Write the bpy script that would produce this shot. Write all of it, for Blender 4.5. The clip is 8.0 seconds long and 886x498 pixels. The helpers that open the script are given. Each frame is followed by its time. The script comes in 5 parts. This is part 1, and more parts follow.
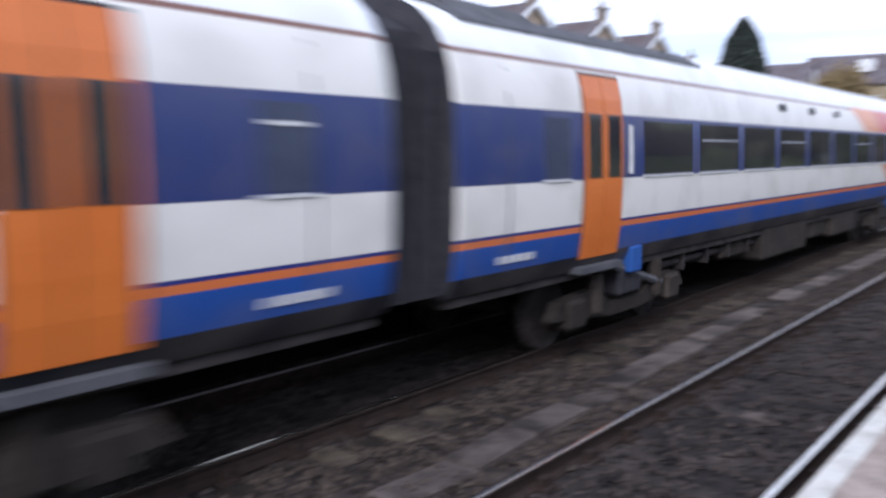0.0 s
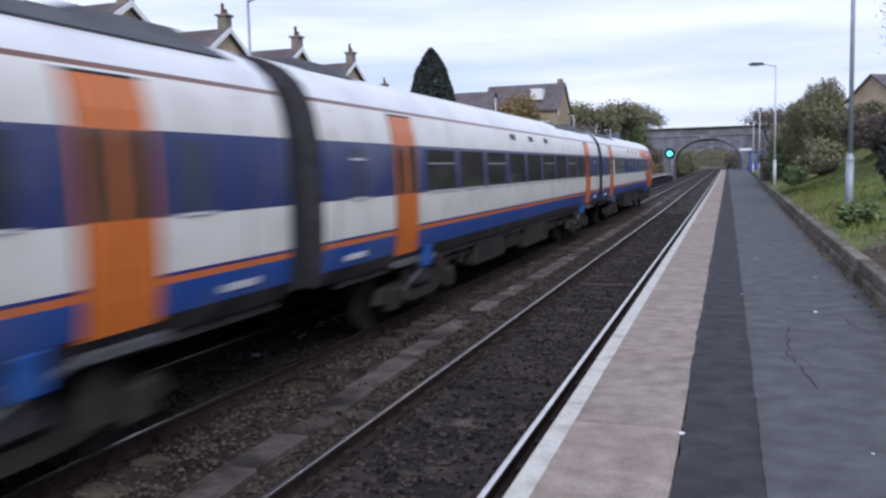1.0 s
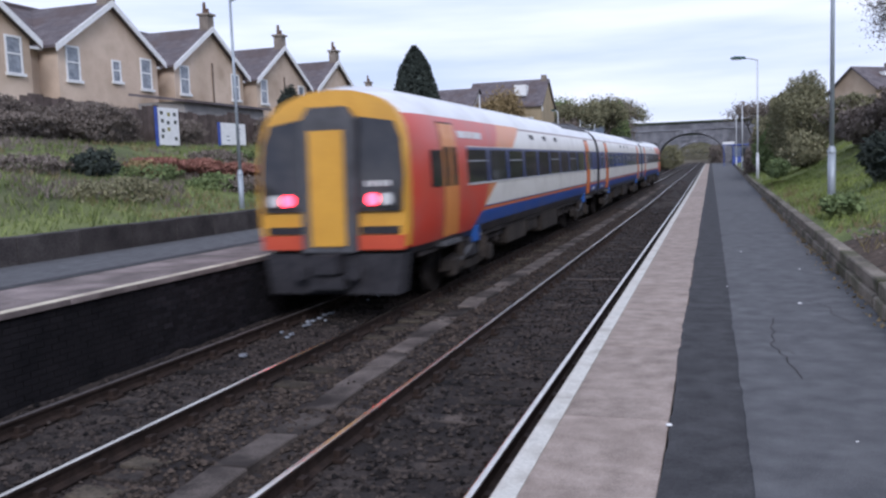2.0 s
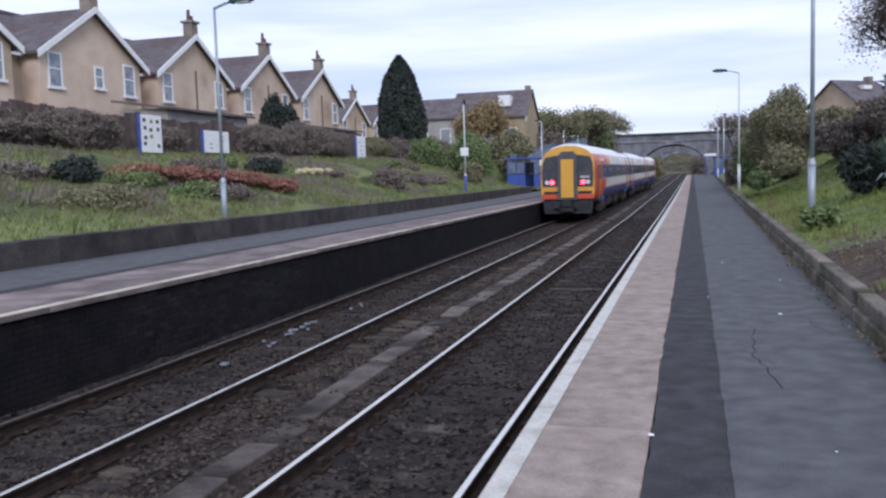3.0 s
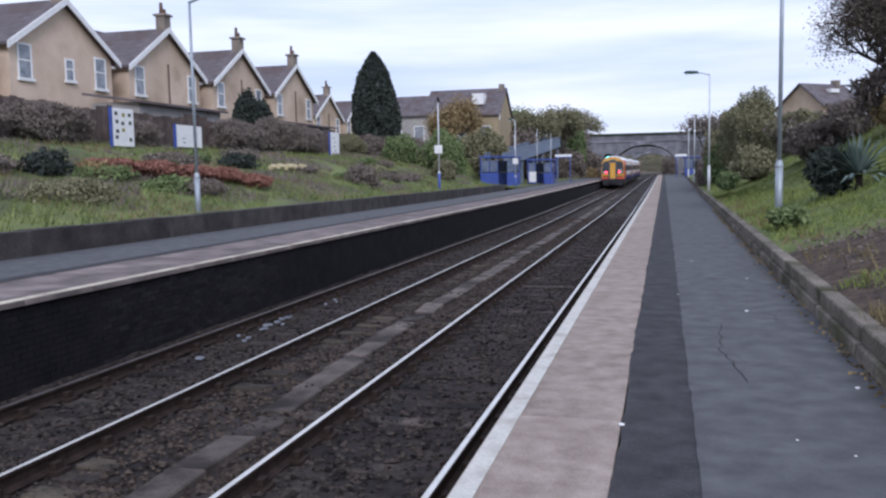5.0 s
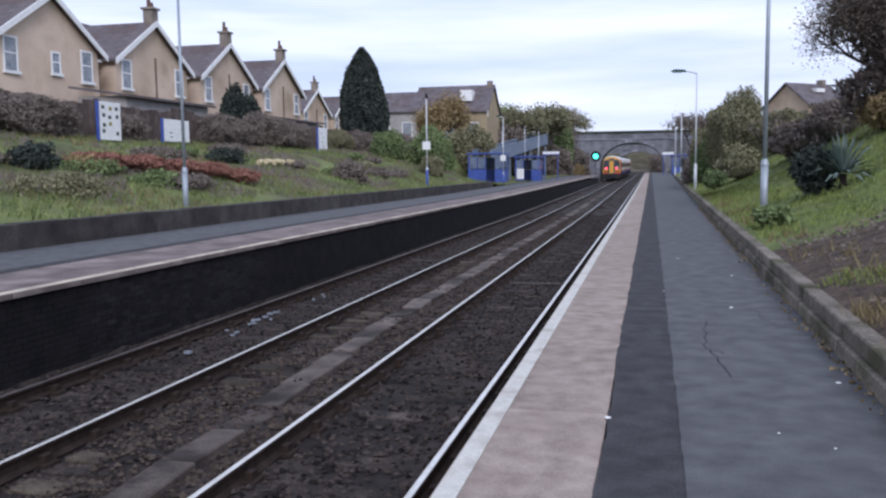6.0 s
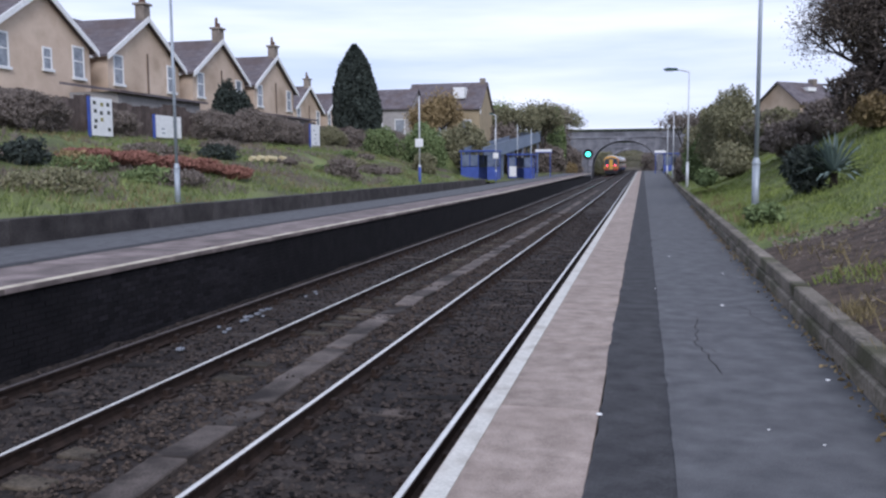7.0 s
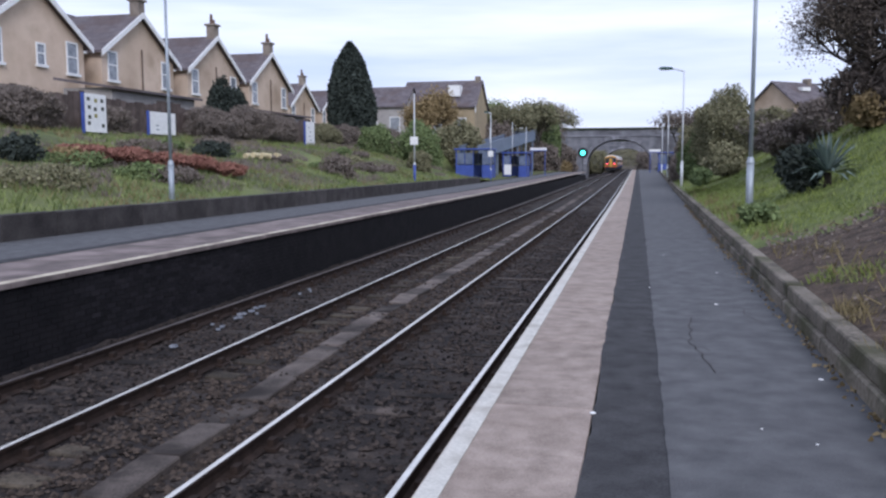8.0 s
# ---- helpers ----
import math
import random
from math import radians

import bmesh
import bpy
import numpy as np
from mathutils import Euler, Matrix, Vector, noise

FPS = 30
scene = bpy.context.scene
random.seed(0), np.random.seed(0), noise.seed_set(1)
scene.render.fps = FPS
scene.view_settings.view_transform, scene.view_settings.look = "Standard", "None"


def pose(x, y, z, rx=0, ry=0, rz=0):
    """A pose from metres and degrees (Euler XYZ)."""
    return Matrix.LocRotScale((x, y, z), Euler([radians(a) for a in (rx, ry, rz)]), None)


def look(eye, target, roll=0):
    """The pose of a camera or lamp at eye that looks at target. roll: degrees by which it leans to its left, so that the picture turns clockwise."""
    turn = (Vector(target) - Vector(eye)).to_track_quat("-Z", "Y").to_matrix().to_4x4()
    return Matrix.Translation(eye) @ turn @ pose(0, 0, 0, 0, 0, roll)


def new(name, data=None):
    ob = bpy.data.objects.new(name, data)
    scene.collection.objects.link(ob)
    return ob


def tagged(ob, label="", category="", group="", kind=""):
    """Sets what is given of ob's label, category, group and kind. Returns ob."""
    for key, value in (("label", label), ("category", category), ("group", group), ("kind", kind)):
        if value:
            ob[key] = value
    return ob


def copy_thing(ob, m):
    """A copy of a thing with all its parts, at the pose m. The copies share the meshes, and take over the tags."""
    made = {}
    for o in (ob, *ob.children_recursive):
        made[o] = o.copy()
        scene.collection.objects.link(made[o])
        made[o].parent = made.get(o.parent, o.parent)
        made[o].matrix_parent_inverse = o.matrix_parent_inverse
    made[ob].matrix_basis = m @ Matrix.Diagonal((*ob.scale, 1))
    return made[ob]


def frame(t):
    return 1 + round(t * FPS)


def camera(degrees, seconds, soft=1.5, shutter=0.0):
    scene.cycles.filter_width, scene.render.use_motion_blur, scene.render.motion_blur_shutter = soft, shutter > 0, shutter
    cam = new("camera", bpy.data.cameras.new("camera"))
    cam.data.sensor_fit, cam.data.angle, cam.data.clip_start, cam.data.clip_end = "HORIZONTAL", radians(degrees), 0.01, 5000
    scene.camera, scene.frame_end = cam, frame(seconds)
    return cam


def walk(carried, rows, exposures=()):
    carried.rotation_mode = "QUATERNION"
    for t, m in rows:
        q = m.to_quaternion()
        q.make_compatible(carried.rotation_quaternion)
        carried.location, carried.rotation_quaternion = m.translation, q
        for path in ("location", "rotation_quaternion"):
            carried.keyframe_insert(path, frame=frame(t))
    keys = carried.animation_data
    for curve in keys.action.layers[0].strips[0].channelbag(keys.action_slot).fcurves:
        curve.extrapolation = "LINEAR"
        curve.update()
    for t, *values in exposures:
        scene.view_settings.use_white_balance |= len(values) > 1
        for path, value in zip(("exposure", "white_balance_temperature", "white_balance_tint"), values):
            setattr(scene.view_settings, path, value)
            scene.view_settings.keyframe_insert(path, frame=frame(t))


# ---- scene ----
# ---- camera ----
EYE_X, EYE_Z = 0.895, 1.376
cam = camera(55.27, 8.0, soft=2.4, shutter=0.42)
PATH = [  # seconds, place along the platform, yaw, pitch, roll
    (0.0, 0.08, 38.22, -6.85, 0.20),
    (0.1, 0.08, 33.98, -5.78, 0.04),
    (0.2, 0.08, 30.86, -4.9, 0.37),
    (0.3, 0.08, 28.20, -4.45, 0.34),
    (0.4, 0.08, 25.85, -4.36, 0.69),
    (0.5, 0.08, 23.80, -4.57, 0.79),
    (0.7, 0.09, 20.88, -4.66, -0.08),
    (1.0, 0.11, 18.63, -5.26, -1.38),
    (1.5, 0.09, 18.09, -5.67, -2.22),
    (2.8, 0.085, 16.70, -4.94, -1.70),
    (3.5, 0.085, 16.27, -4.82, -1.75),
    (4.0, 0.065, 15.88, -4.84, -1.58),
    (4.5, 0.005, 15.24, -4.96, -1.30),
    (5.0, -0.06, 14.67, -5.09, -1.05),
    (6.5, -0.14, 13.50, -5.45, -0.50),
    (7.0, -0.145, 13.28, -5.53, -0.41),
    (7.5, -0.14, 13.09, -5.61, -0.28),
    (8.0, -0.135, 12.91, -5.67, -0.15),
]


def aim(y, yaw, pitch, roll):
    a, p = radians(yaw), radians(pitch)
    eye = Vector((EYE_X, y, EYE_Z))
    return look(eye, eye + Vector((-math.sin(a) * math.cos(p), math.cos(a) * math.cos(p), math.sin(p))), roll)


walk(cam, [(t, aim(y, yaw, pitch, roll)) for t, y, yaw, pitch, roll in PATH], exposures=[(0.0, 0.7, 5850, 16), (0.3, 0.52, 5850, 16), (0.6, 0.34, 5850, 16), (1.0, 0.25, 5850, 16), (1.5, 0.25, 5850, 16), (4.0, 0.25, 5850, 16), (8.0, 0.28, 5850, 16)])

# ---- world and light ----
world = bpy.data.worlds.new("world")
scene.world = world
world.use_nodes = True
wn, wl = world.node_tree.nodes, world.node_tree.links
background = wn["Background"]
sky = wn.new("ShaderNodeTexSky")
sky.sky_type, sky.sun_disc = "NISHITA", False
sky.sun_elevation, sky.sun_rotation, sky.dust_density = radians(24), radians(-70), 2.0
coords = wn.new("ShaderNodeTexCoord")
stretch = wn.new("ShaderNodeMapping")
stretch.inputs["Scale"].default_value = (1.2, 1.2, 11.0)
clouds = wn.new("ShaderNodeTexNoise")
clouds.inputs["Scale"].default_value, clouds.inputs["Detail"].default_value = 1.6, 7.0
wl.new(coords.outputs["Generated"], stretch.inputs["Vector"])
wl.new(stretch.outputs["Vector"], clouds.inputs["Vector"])
tone = wn.new("ShaderNodeValToRGB")
tone.color_ramp.elements[0].position, tone.color_ramp.elements[0].color = 0.36, (5.7, 6.6, 8.3, 1)
tone.color_ramp.elements[1].position, tone.color_ramp.elements[1].color = 0.62, (8.9, 9.25, 10.1, 1)
wl.new(clouds.outputs["Fac"], tone.inputs["Fac"])
cover = wn.new("ShaderNodeMix")
cover.data_type = "RGBA"
cover.inputs[0].default_value = 0.93
wl.new(sky.outputs["Color"], cover.inputs[6])
wl.new(tone.outputs["Color"], cover.inputs[7])
wl.new(cover.outputs[2], background.inputs["Color"])
background.inputs["Strength"].default_value = 0.1
sun = new("sun", bpy.data.lights.new("sun", "SUN"))
sun.data.energy, sun.data.angle, sun.data.color = 1.75, radians(25), (1.0, 0.96, 0.9)
sun.matrix_world = look((20, -20, 30), (0, 20, 0))


# ---- materials ----
def shader(name, rough=0.8, metal=0.0):
    m = bpy.data.materials.new(name)
    m.use_nodes = True
    b = m.node_tree.nodes["Principled BSDF"]
    b.inputs["Roughness"].default_value, b.inputs["Metallic"].default_value = rough, metal
    b.inputs["Specular IOR Level"].default_value = 0.15 if rough >= 0.8 else 0.5
    return m, m.node_tree.nodes, m.node_tree.links, b


def surface(name, dark, light, scale=6.0, rough=0.85, metal=0.0, grain=60.0, bump=0.15, vary=0.0, stain=None, stain_scale=0.7, amount=0.5):
    """A two-scale mottled surface: dark to light by noise, fine grain in relief, stains, and a shade for each piece."""
    m, n, l, b = shader(name, rough, metal)
    tc = n.new("ShaderNodeTexCoord")
    where = tc.outputs["Object"]
    if vary:
        own, shift, moved = n.new("ShaderNodeObjectInfo"), n.new("ShaderNodeMath"), n.new("ShaderNodeVectorMath")
        shift.operation, shift.inputs[1].default_value, moved.operation = "MULTIPLY", 71.0, "ADD"
        l.new(own.outputs["Random"], shift.inputs[0])
        l.new(where, moved.inputs[0])
        l.new(shift.outputs[0], moved.inputs[1])
        where = moved.outputs[0]
    big, fine = n.new("ShaderNodeTexNoise"), n.new("ShaderNodeTexNoise")
    big.inputs["Scale"].default_value, big.inputs["Detail"].default_value = scale, 6
    fine.inputs["Scale"].default_value, fine.inputs["Detail"].default_value = grain, 3
    for t in (big, fine):
        l.new(where, t.inputs["Vector"])
    add = n.new("ShaderNodeMath")
    add.operation = "MULTIPLY_ADD"
    add.inputs[1].default_value = 0.45
    l.new(fine.outputs["Fac"], add.inputs[0])
    half = n.new("ShaderNodeMath")
    half.operation = "MULTIPLY"
    half.inputs[1].default_value = 0.6
    l.new(big.outputs["Fac"], half.inputs[0])
    l.new(half.outputs[0], add.inputs[2])
    ramp = n.new("ShaderNodeValToRGB")
    ramp.color_ramp.elements[0].position, ramp.color_ramp.elements[1].position = 0.36, 0.68
    ramp.color_ramp.elements[0].color, ramp.color_ramp.elements[1].color = (*dark, 1), (*light, 1)
    l.new(add.outputs[0], ramp.inputs["Fac"])
    out = ramp.outputs["Color"]
    if stain:
        s = n.new("ShaderNodeTexNoise")
        s.inputs["Scale"].default_value, s.inputs["Detail"].default_value = stain_scale, 5
        l.new(where, s.inputs["Vector"])
        sr = n.new("ShaderNodeValToRGB")
        sr.color_ramp.elements[0].position, sr.color_ramp.elements[1].position = 0.48, 0.66
        sr.color_ramp.elements[0].color, sr.color_ramp.elements[1].color = (0, 0, 0, 1), (amount, amount, amount, 1)
        l.new(s.outputs["Fac"], sr.inputs["Fac"])
        mx = n.new("ShaderNodeMix")
        mx.data_type = "RGBA"
        mx.inputs[7].default_value = (*stain, 1)
        l.new(sr.outputs["Color"], mx.inputs[0])
        l.new(out, mx.inputs[6])
        out = mx.outputs[2]
    if vary:
        info, hsv, rng = n.new("ShaderNodeObjectInfo"), n.new("ShaderNodeHueSaturation"), n.new("ShaderNodeMapRange")
        rng.inputs[3].default_value, rng.inputs[4].default_value = 1 - vary, 1 + vary
        l.new(info.outputs["Random"], rng.inputs[0])
        l.new(rng.outputs[0], hsv.inputs["Value"])
        l.new(out, hsv.inputs["Color"])
        out = hsv.outputs["Color"]
    l.new(out, b.inputs["Base Color"])
    if bump:
        bp = n.new("ShaderNodeBump")
        bp.inputs["Strength"].default_value, bp.inputs["Distance"].default_value = bump, 0.02
        l.new(fine.outputs["Fac"], bp.inputs["Height"])
        l.new(bp.outputs["Normal"], b.inputs["Normal"])
    return m


def island_surface(name, dark, light, rough=0.9, metal=0.0):
    """A shade of its own for each loose piece of a joined mesh."""
    m, n, l, b = shader(name, rough, metal)
    geo, ramp = n.new("ShaderNodeNewGeometry"), n.new("ShaderNodeValToRGB")
    ramp.color_ramp.elements[0].color, ramp.color_ramp.elements[1].color = (*dark, 1), (*light, 1)
    l.new(geo.outputs["Random Per Island"], ramp.inputs["Fac"])
    l.new(ramp.outputs["Color"], b.inputs["Base Color"])
    return m


def glow(name, colour, strength):
    m, n, l, b = shader(name, 0.3)
    b.inputs["Base Color"].default_value = (*colour, 1)
    b.inputs["Emission Color"].default_value, b.inputs["Emission Strength"].default_value = (*colour, 1), strength
    return m


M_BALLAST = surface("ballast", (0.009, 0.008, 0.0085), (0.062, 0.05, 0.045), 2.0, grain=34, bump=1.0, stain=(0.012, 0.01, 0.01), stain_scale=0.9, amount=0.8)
M_STONE_BROWN = island_surface("brown_stone", (0.012, 0.0095, 0.0085), (0.082, 0.063, 0.052))
M_STONE = island_surface("ballast_stone", (0.005, 0.0048, 0.0055), (0.066, 0.053, 0.047))
M_SLEEPER = surface("sleeper", (0.012, 0.0105, 0.01), (0.075, 0.06, 0.052), 5, grain=40, vary=0.55, stain=(0.008, 0.008, 0.009), stain_scale=2.0, amount=0.8)
M_RAIL_TOP = surface("rail_top", (0.66, 0.62, 0.55), (0.86, 0.82, 0.75), 3, rough=0.24, metal=1.0, bump=0.02)
M_RUST = surface("rail_rust", (0.014, 0.01, 0.009), (0.04, 0.027, 0.022), 8)
M_DULL_TOP = surface("rail_top_dull", (0.2, 0.17, 0.16), (0.34, 0.3, 0.29), 3, rough=0.4, metal=0.9, bump=0.02)
M_TROUGH = surface("trough_concrete", (0.05, 0.042, 0.038), (0.15, 0.125, 0.112), 4, grain=50, vary=0.55, stain=(0.03, 0.025, 0.023), stain_scale=1.6, amount=0.95)
M_SLAB = surface("coping_slab", (0.21, 0.17, 0.147), (0.41, 0.337, 0.295), 7.0, grain=110, bump=0.7, vary=0.07, stain=(0.235, 0.187, 0.16), stain_scale=2.0, amount=0.3)
# far slabs: a darker, greyer tone than the near ones
M_SLAB_FAR = surface("dark_coping_slab", (0.1, 0.082, 0.08), (0.27, 0.222, 0.212), 2.2, grain=60, bump=0.4, vary=0.12, stain=(0.09, 0.075, 0.072), stain_scale=0.9, amount=0.8)
M_CREAM_LINE = surface("worn_cream_line", (0.36, 0.32, 0.25), (0.62, 0.56, 0.45), 3.5, grain=30, stain=(0.2, 0.16, 0.14), stain_scale=1.2, amount=0.7)
M_WHITE_LINE = surface("white_line", (0.4, 0.39, 0.36), (0.66, 0.64, 0.59), 3.5, grain=60, bump=0.3, stain=(0.26, 0.235, 0.205), stain_scale=3.5, amount=0.65)
M_ASPHALT = surface("asphalt_worn", (0.072, 0.073, 0.079), (0.14, 0.141, 0.148), 5.0, grain=110, bump=0.7, stain=(0.07, 0.07, 0.076), stain_scale=1.2, amount=0.3)
M_ASPHALT_NEW = surface("asphalt_strip", (0.027, 0.027, 0.03), (0.072, 0.072, 0.076), 5.0, grain=100, bump=0.6, stain=(0.033, 0.033, 0.036), stain_scale=1.5, amount=0.3)
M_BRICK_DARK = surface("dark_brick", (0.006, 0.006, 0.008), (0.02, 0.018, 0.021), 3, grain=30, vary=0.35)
M_KERB = surface("kerb_concrete", (0.06, 0.053, 0.043), (0.235, 0.205, 0.17), 2.2, grain=26, bump=0.6, vary=0.22, stain=(0.05, 0.05, 0.026), stain_scale=1.6, amount=0.85)
M_WALL_DARK = surface("dark_wall", (0.028, 0.025, 0.026), (0.075, 0.068, 0.066), 2.2, grain=30, vary=0.2)
M_GRASS = surface("turf", (0.055, 0.075, 0.024), (0.175, 0.205, 0.066), 1.3, grain=18, bump=1.0, stain=(0.09, 0.075, 0.036), stain_scale=0.5, amount=0.7)
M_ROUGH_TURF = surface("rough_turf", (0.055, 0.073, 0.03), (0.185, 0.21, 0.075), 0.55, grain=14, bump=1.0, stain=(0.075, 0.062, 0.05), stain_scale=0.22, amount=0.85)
M_SOIL = surface("soil", (0.018, 0.0125, 0.01), (0.11, 0.08, 0.06), 4, grain=22, bump=1.0)
M_RISE = surface("far_woods", (0.06, 0.052, 0.04), (0.14, 0.125, 0.10), 0.25, grain=1.5, bump=0.5)
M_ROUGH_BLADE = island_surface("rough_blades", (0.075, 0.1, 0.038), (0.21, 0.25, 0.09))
M_BLADE = island_surface("grass_blades", (0.085, 0.115, 0.034), (0.24, 0.285, 0.085))
M_BLACK = surface("underframe", (0.015, 0.013, 0.014), (0.06, 0.052, 0.05), 4, grain=30)


# ---- mesh helpers ----
def linked(name, bm, material, parent=None, label="", smooth=False):
    me = bpy.data.meshes.new(name)
    bm.to_mesh(me)
    bm.free()
    for m in material if isinstance(material, (list, tuple)) else [material]:
        me.materials.append(m)
    if smooth:
        for p in me.polygons:
            p.use_smooth = True
    ob = new(name, me)
    if parent:
        ob.parent = parent
    if label:
        tagged(ob, label)
    return ob


def part(name, bm, material, parent, label="", smooth=False):
    return linked(name, bm, material, parent, label, smooth)


def thing(name, label, category, at=(0, 0, 0), turn=0.0, group="", kind=""):
    ob = new(name)
    ob.empty_display_size = 0.2
    ob.matrix_world = pose(*at, 0, 0, turn)
    return tagged(ob, label, category, group, kind)


def box(bm, x0, x1, y0, y1, z0, z1, mi=0):
    v = [bm.verts.new(c) for c in ((x0, y0, z0), (x1, y0, z0), (x1, y1, z0), (x0, y1, z0), (x0, y0, z1), (x1, y0, z1), (x1, y1, z1), (x0, y1, z1))]
    for f in ((3, 2, 1, 0), (4, 5, 6, 7), (0, 1, 5, 4), (1, 2, 6, 5), (2, 3, 7, 6), (3, 0, 4, 7)):
        bm.faces.new([v[i] for i in f]).material_index = mi
    return v


def boxes(*dims):
    bm = bmesh.new()
    for d in dims:
        box(bm, *d)
    return bm


def bevelled(x0, x1, y0, y1, z0, z1, r=0.01, seg=1):
    bm = boxes((x0, x1, y0, y1, z0, z1))
    bmesh.ops.bevel(bm, geom=bm.edges[:], offset=r, segments=seg, affect="EDGES", profile=0.5)
    return bm


def tube(bm, a, b, r0, r1=None, seg=10, mi=0, caps=True):
    r1 = r0 if r1 is None else r1
    a, b = Vector(a), Vector(b)
    q = (b - a).to_track_quat("Z", "Y")
    rings = [[bm.verts.new(c + q @ Vector((r * math.cos(k * math.tau / seg), r * math.sin(k * math.tau / seg), 0))) for k in range(seg)] for c, r in ((a, r0), (b, r1))]
    for k in range(seg):
        bm.faces.new((rings[0][k], rings[0][(k + 1) % seg], rings[1][(k + 1) % seg], rings[1][k])).material_index = mi
    if caps:
        bm.faces.new(rings[0][::-1]).material_index = mi
        bm.faces.new(rings[1]).material_index = mi


def prism(bm, outline, axis, lo, hi, mi=0):
    """Pulls an outline of (u, v) along an axis: 'x' takes (y, z), 'y' takes (x, z), 'z' takes (x, y)."""
    def at(u, v, w):
        return (w, u, v) if axis == "x" else (u, w, v) if axis == "y" else (u, v, w)
    a = [bm.verts.new(at(u, v, lo)) for u, v in outline]
    b = [bm.verts.new(at(u, v, hi)) for u, v in outline]
    n = len(a)
    for i in range(n):
        bm.faces.new((a[i], a[(i + 1) % n], b[(i + 1) % n], b[i])).material_index = mi
    bm.faces.new(a[::-1]).material_index = mi
    bm.faces.new(b).material_index = mi
    bmesh.ops.recalc_face_normals(bm, faces=bm.faces[:])


def curve_line(points, x):
    """Height at x on a broken line of (x, z)."""
    xs, zs = [p[0] for p in points], [p[1] for p in points]
    return float(np.interp(x, xs, zs))


# ---- plan: x across the tracks from the platform edge, y along them, z up from the platform ----
RAIL_Z = -0.92
RAILS = (-0.744, -2.249, -4.148, -5.653)
FAR_EDGE, FAR_WALL = -6.30, -10.30
BED = -1.095
END_FAR, END_NEAR = 124.0, 150.0


def rise(y):
    """The line climbs gently beyond the first lamps."""
    return 0.0045 * max(0.0, min(y, 400) - 45.0)


def kerb_x(y):
    """The kerb runs slightly away from the track as the platform widens."""
    return 2.17 + 0.0135 * min(150, max(-30, y))


def step01(v, a, b):
    k = min(1, max(0, (v - a) / (b - a)))
    return k * k * (3 - 2 * k)


def bank_left(x, y):
    z = curve_line([(-400, 9), (-120, 5.0), (-45, 3.4), (-30, 3.0), (-20.6, 2.75), (-18.0, 2.35), (-13, 1.05), (-11.4, 0.55), (-10.5, 0.42), (-10.1, 0.35)], x)
    z += (0.22 * noise.noise((x * 0.45, y * 0.3, 3)) + 0.1 * noise.noise((x * 1.3, y * 1.3, 7))) * min(1, max(0, (-10.6 - x) / 2))
    flat = step01(y, 56, 68) * (1 - step01(y, 130, 150)) * step01(x, -18, -16)
    return z * (1 - flat) + 0.03 * flat + rise(y) * step01(x, -30, -18)


def bank_right(x, y):
    x -= kerb_x(y)
    z = curve_line([(0.0, 0.1), (0.12, 0.17), (0.3, 0.24), (1.0, 0.42), (2.2, 0.88), (3.2, 1.5), (5.0, 2.7), (7.2, 3.75), (11, 4.6), (40, 6.5), (400, 12)], x)
    z += rise(y)
    return z + (0.12 * noise.noise((x * 0.6, y * 0.4, 8)) + 0.05 * noise.noise((x * 2, y * 2, 2))) * min(1, max(0, (x - 0.4) / 1.2))


def sheet(name, xs, ys, height, material, along=lambda y: 0.0, **tags):
    verts = [(x + along(y), y, height(x + along(y), y)) for y in ys for x in xs]
    w = len(xs)
    faces = [(j * w + i, j * w + i + 1, (j + 1) * w + i + 1, (j + 1) * w + i) for j in range(len(ys) - 1) for i in range(w - 1)]
    me = bpy.data.meshes.new(name)
    me.from_pydata(verts, [], faces)
    me.materials.append(material)
    for p in me.polygons:
        p.use_smooth = True
    return tagged(new(name, me), **tags)


YS = [-60 + 1.5 * k for k in range(60)] + [30 + 4 * k for k in range(50)] + [240, 300, 500, 1000, 3000]
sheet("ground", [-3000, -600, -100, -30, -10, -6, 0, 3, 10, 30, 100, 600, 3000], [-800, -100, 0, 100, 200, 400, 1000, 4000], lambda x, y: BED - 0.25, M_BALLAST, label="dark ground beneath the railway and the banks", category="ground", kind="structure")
sheet("wooded_rise", [-400, -120, -60, -30, 0, 30, 60, 120, 400], [285, 300, 315, 335, 360, 420], lambda x, y: curve_line([(285, -1.4), (300, 2), (315, 6), (335, 10), (360, 12), (420, 14)], y) + 1.5 * noise.noise((x * 0.05, y * 0.05, 0)), M_RISE, label="brown wooded rise beyond the bridges", category="hill", kind="structure")
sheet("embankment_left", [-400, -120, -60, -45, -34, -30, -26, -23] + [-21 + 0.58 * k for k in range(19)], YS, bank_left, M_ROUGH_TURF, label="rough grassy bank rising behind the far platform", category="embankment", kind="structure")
sheet("embankment_right", [0.12] + [0.25 + 0.3 * k for k in range(26)] + [9, 11, 14, 18, 30, 60, 150, 400], YS, bank_right, M_GRASS, kerb_x, label="steep grassy bank rising behind the near platform", category="embankment", kind="structure")


def bed_height(x, y):
    return BED + rise(y) + 0.045 * noise.noise((x * 2.2, y * 2.2, 1)) + 0.022 * noise.noise((x * 6, y * 6, 5))


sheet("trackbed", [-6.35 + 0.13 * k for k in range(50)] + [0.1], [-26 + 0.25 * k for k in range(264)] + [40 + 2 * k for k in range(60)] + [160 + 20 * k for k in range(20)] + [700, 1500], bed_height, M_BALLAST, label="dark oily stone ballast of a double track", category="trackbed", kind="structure")

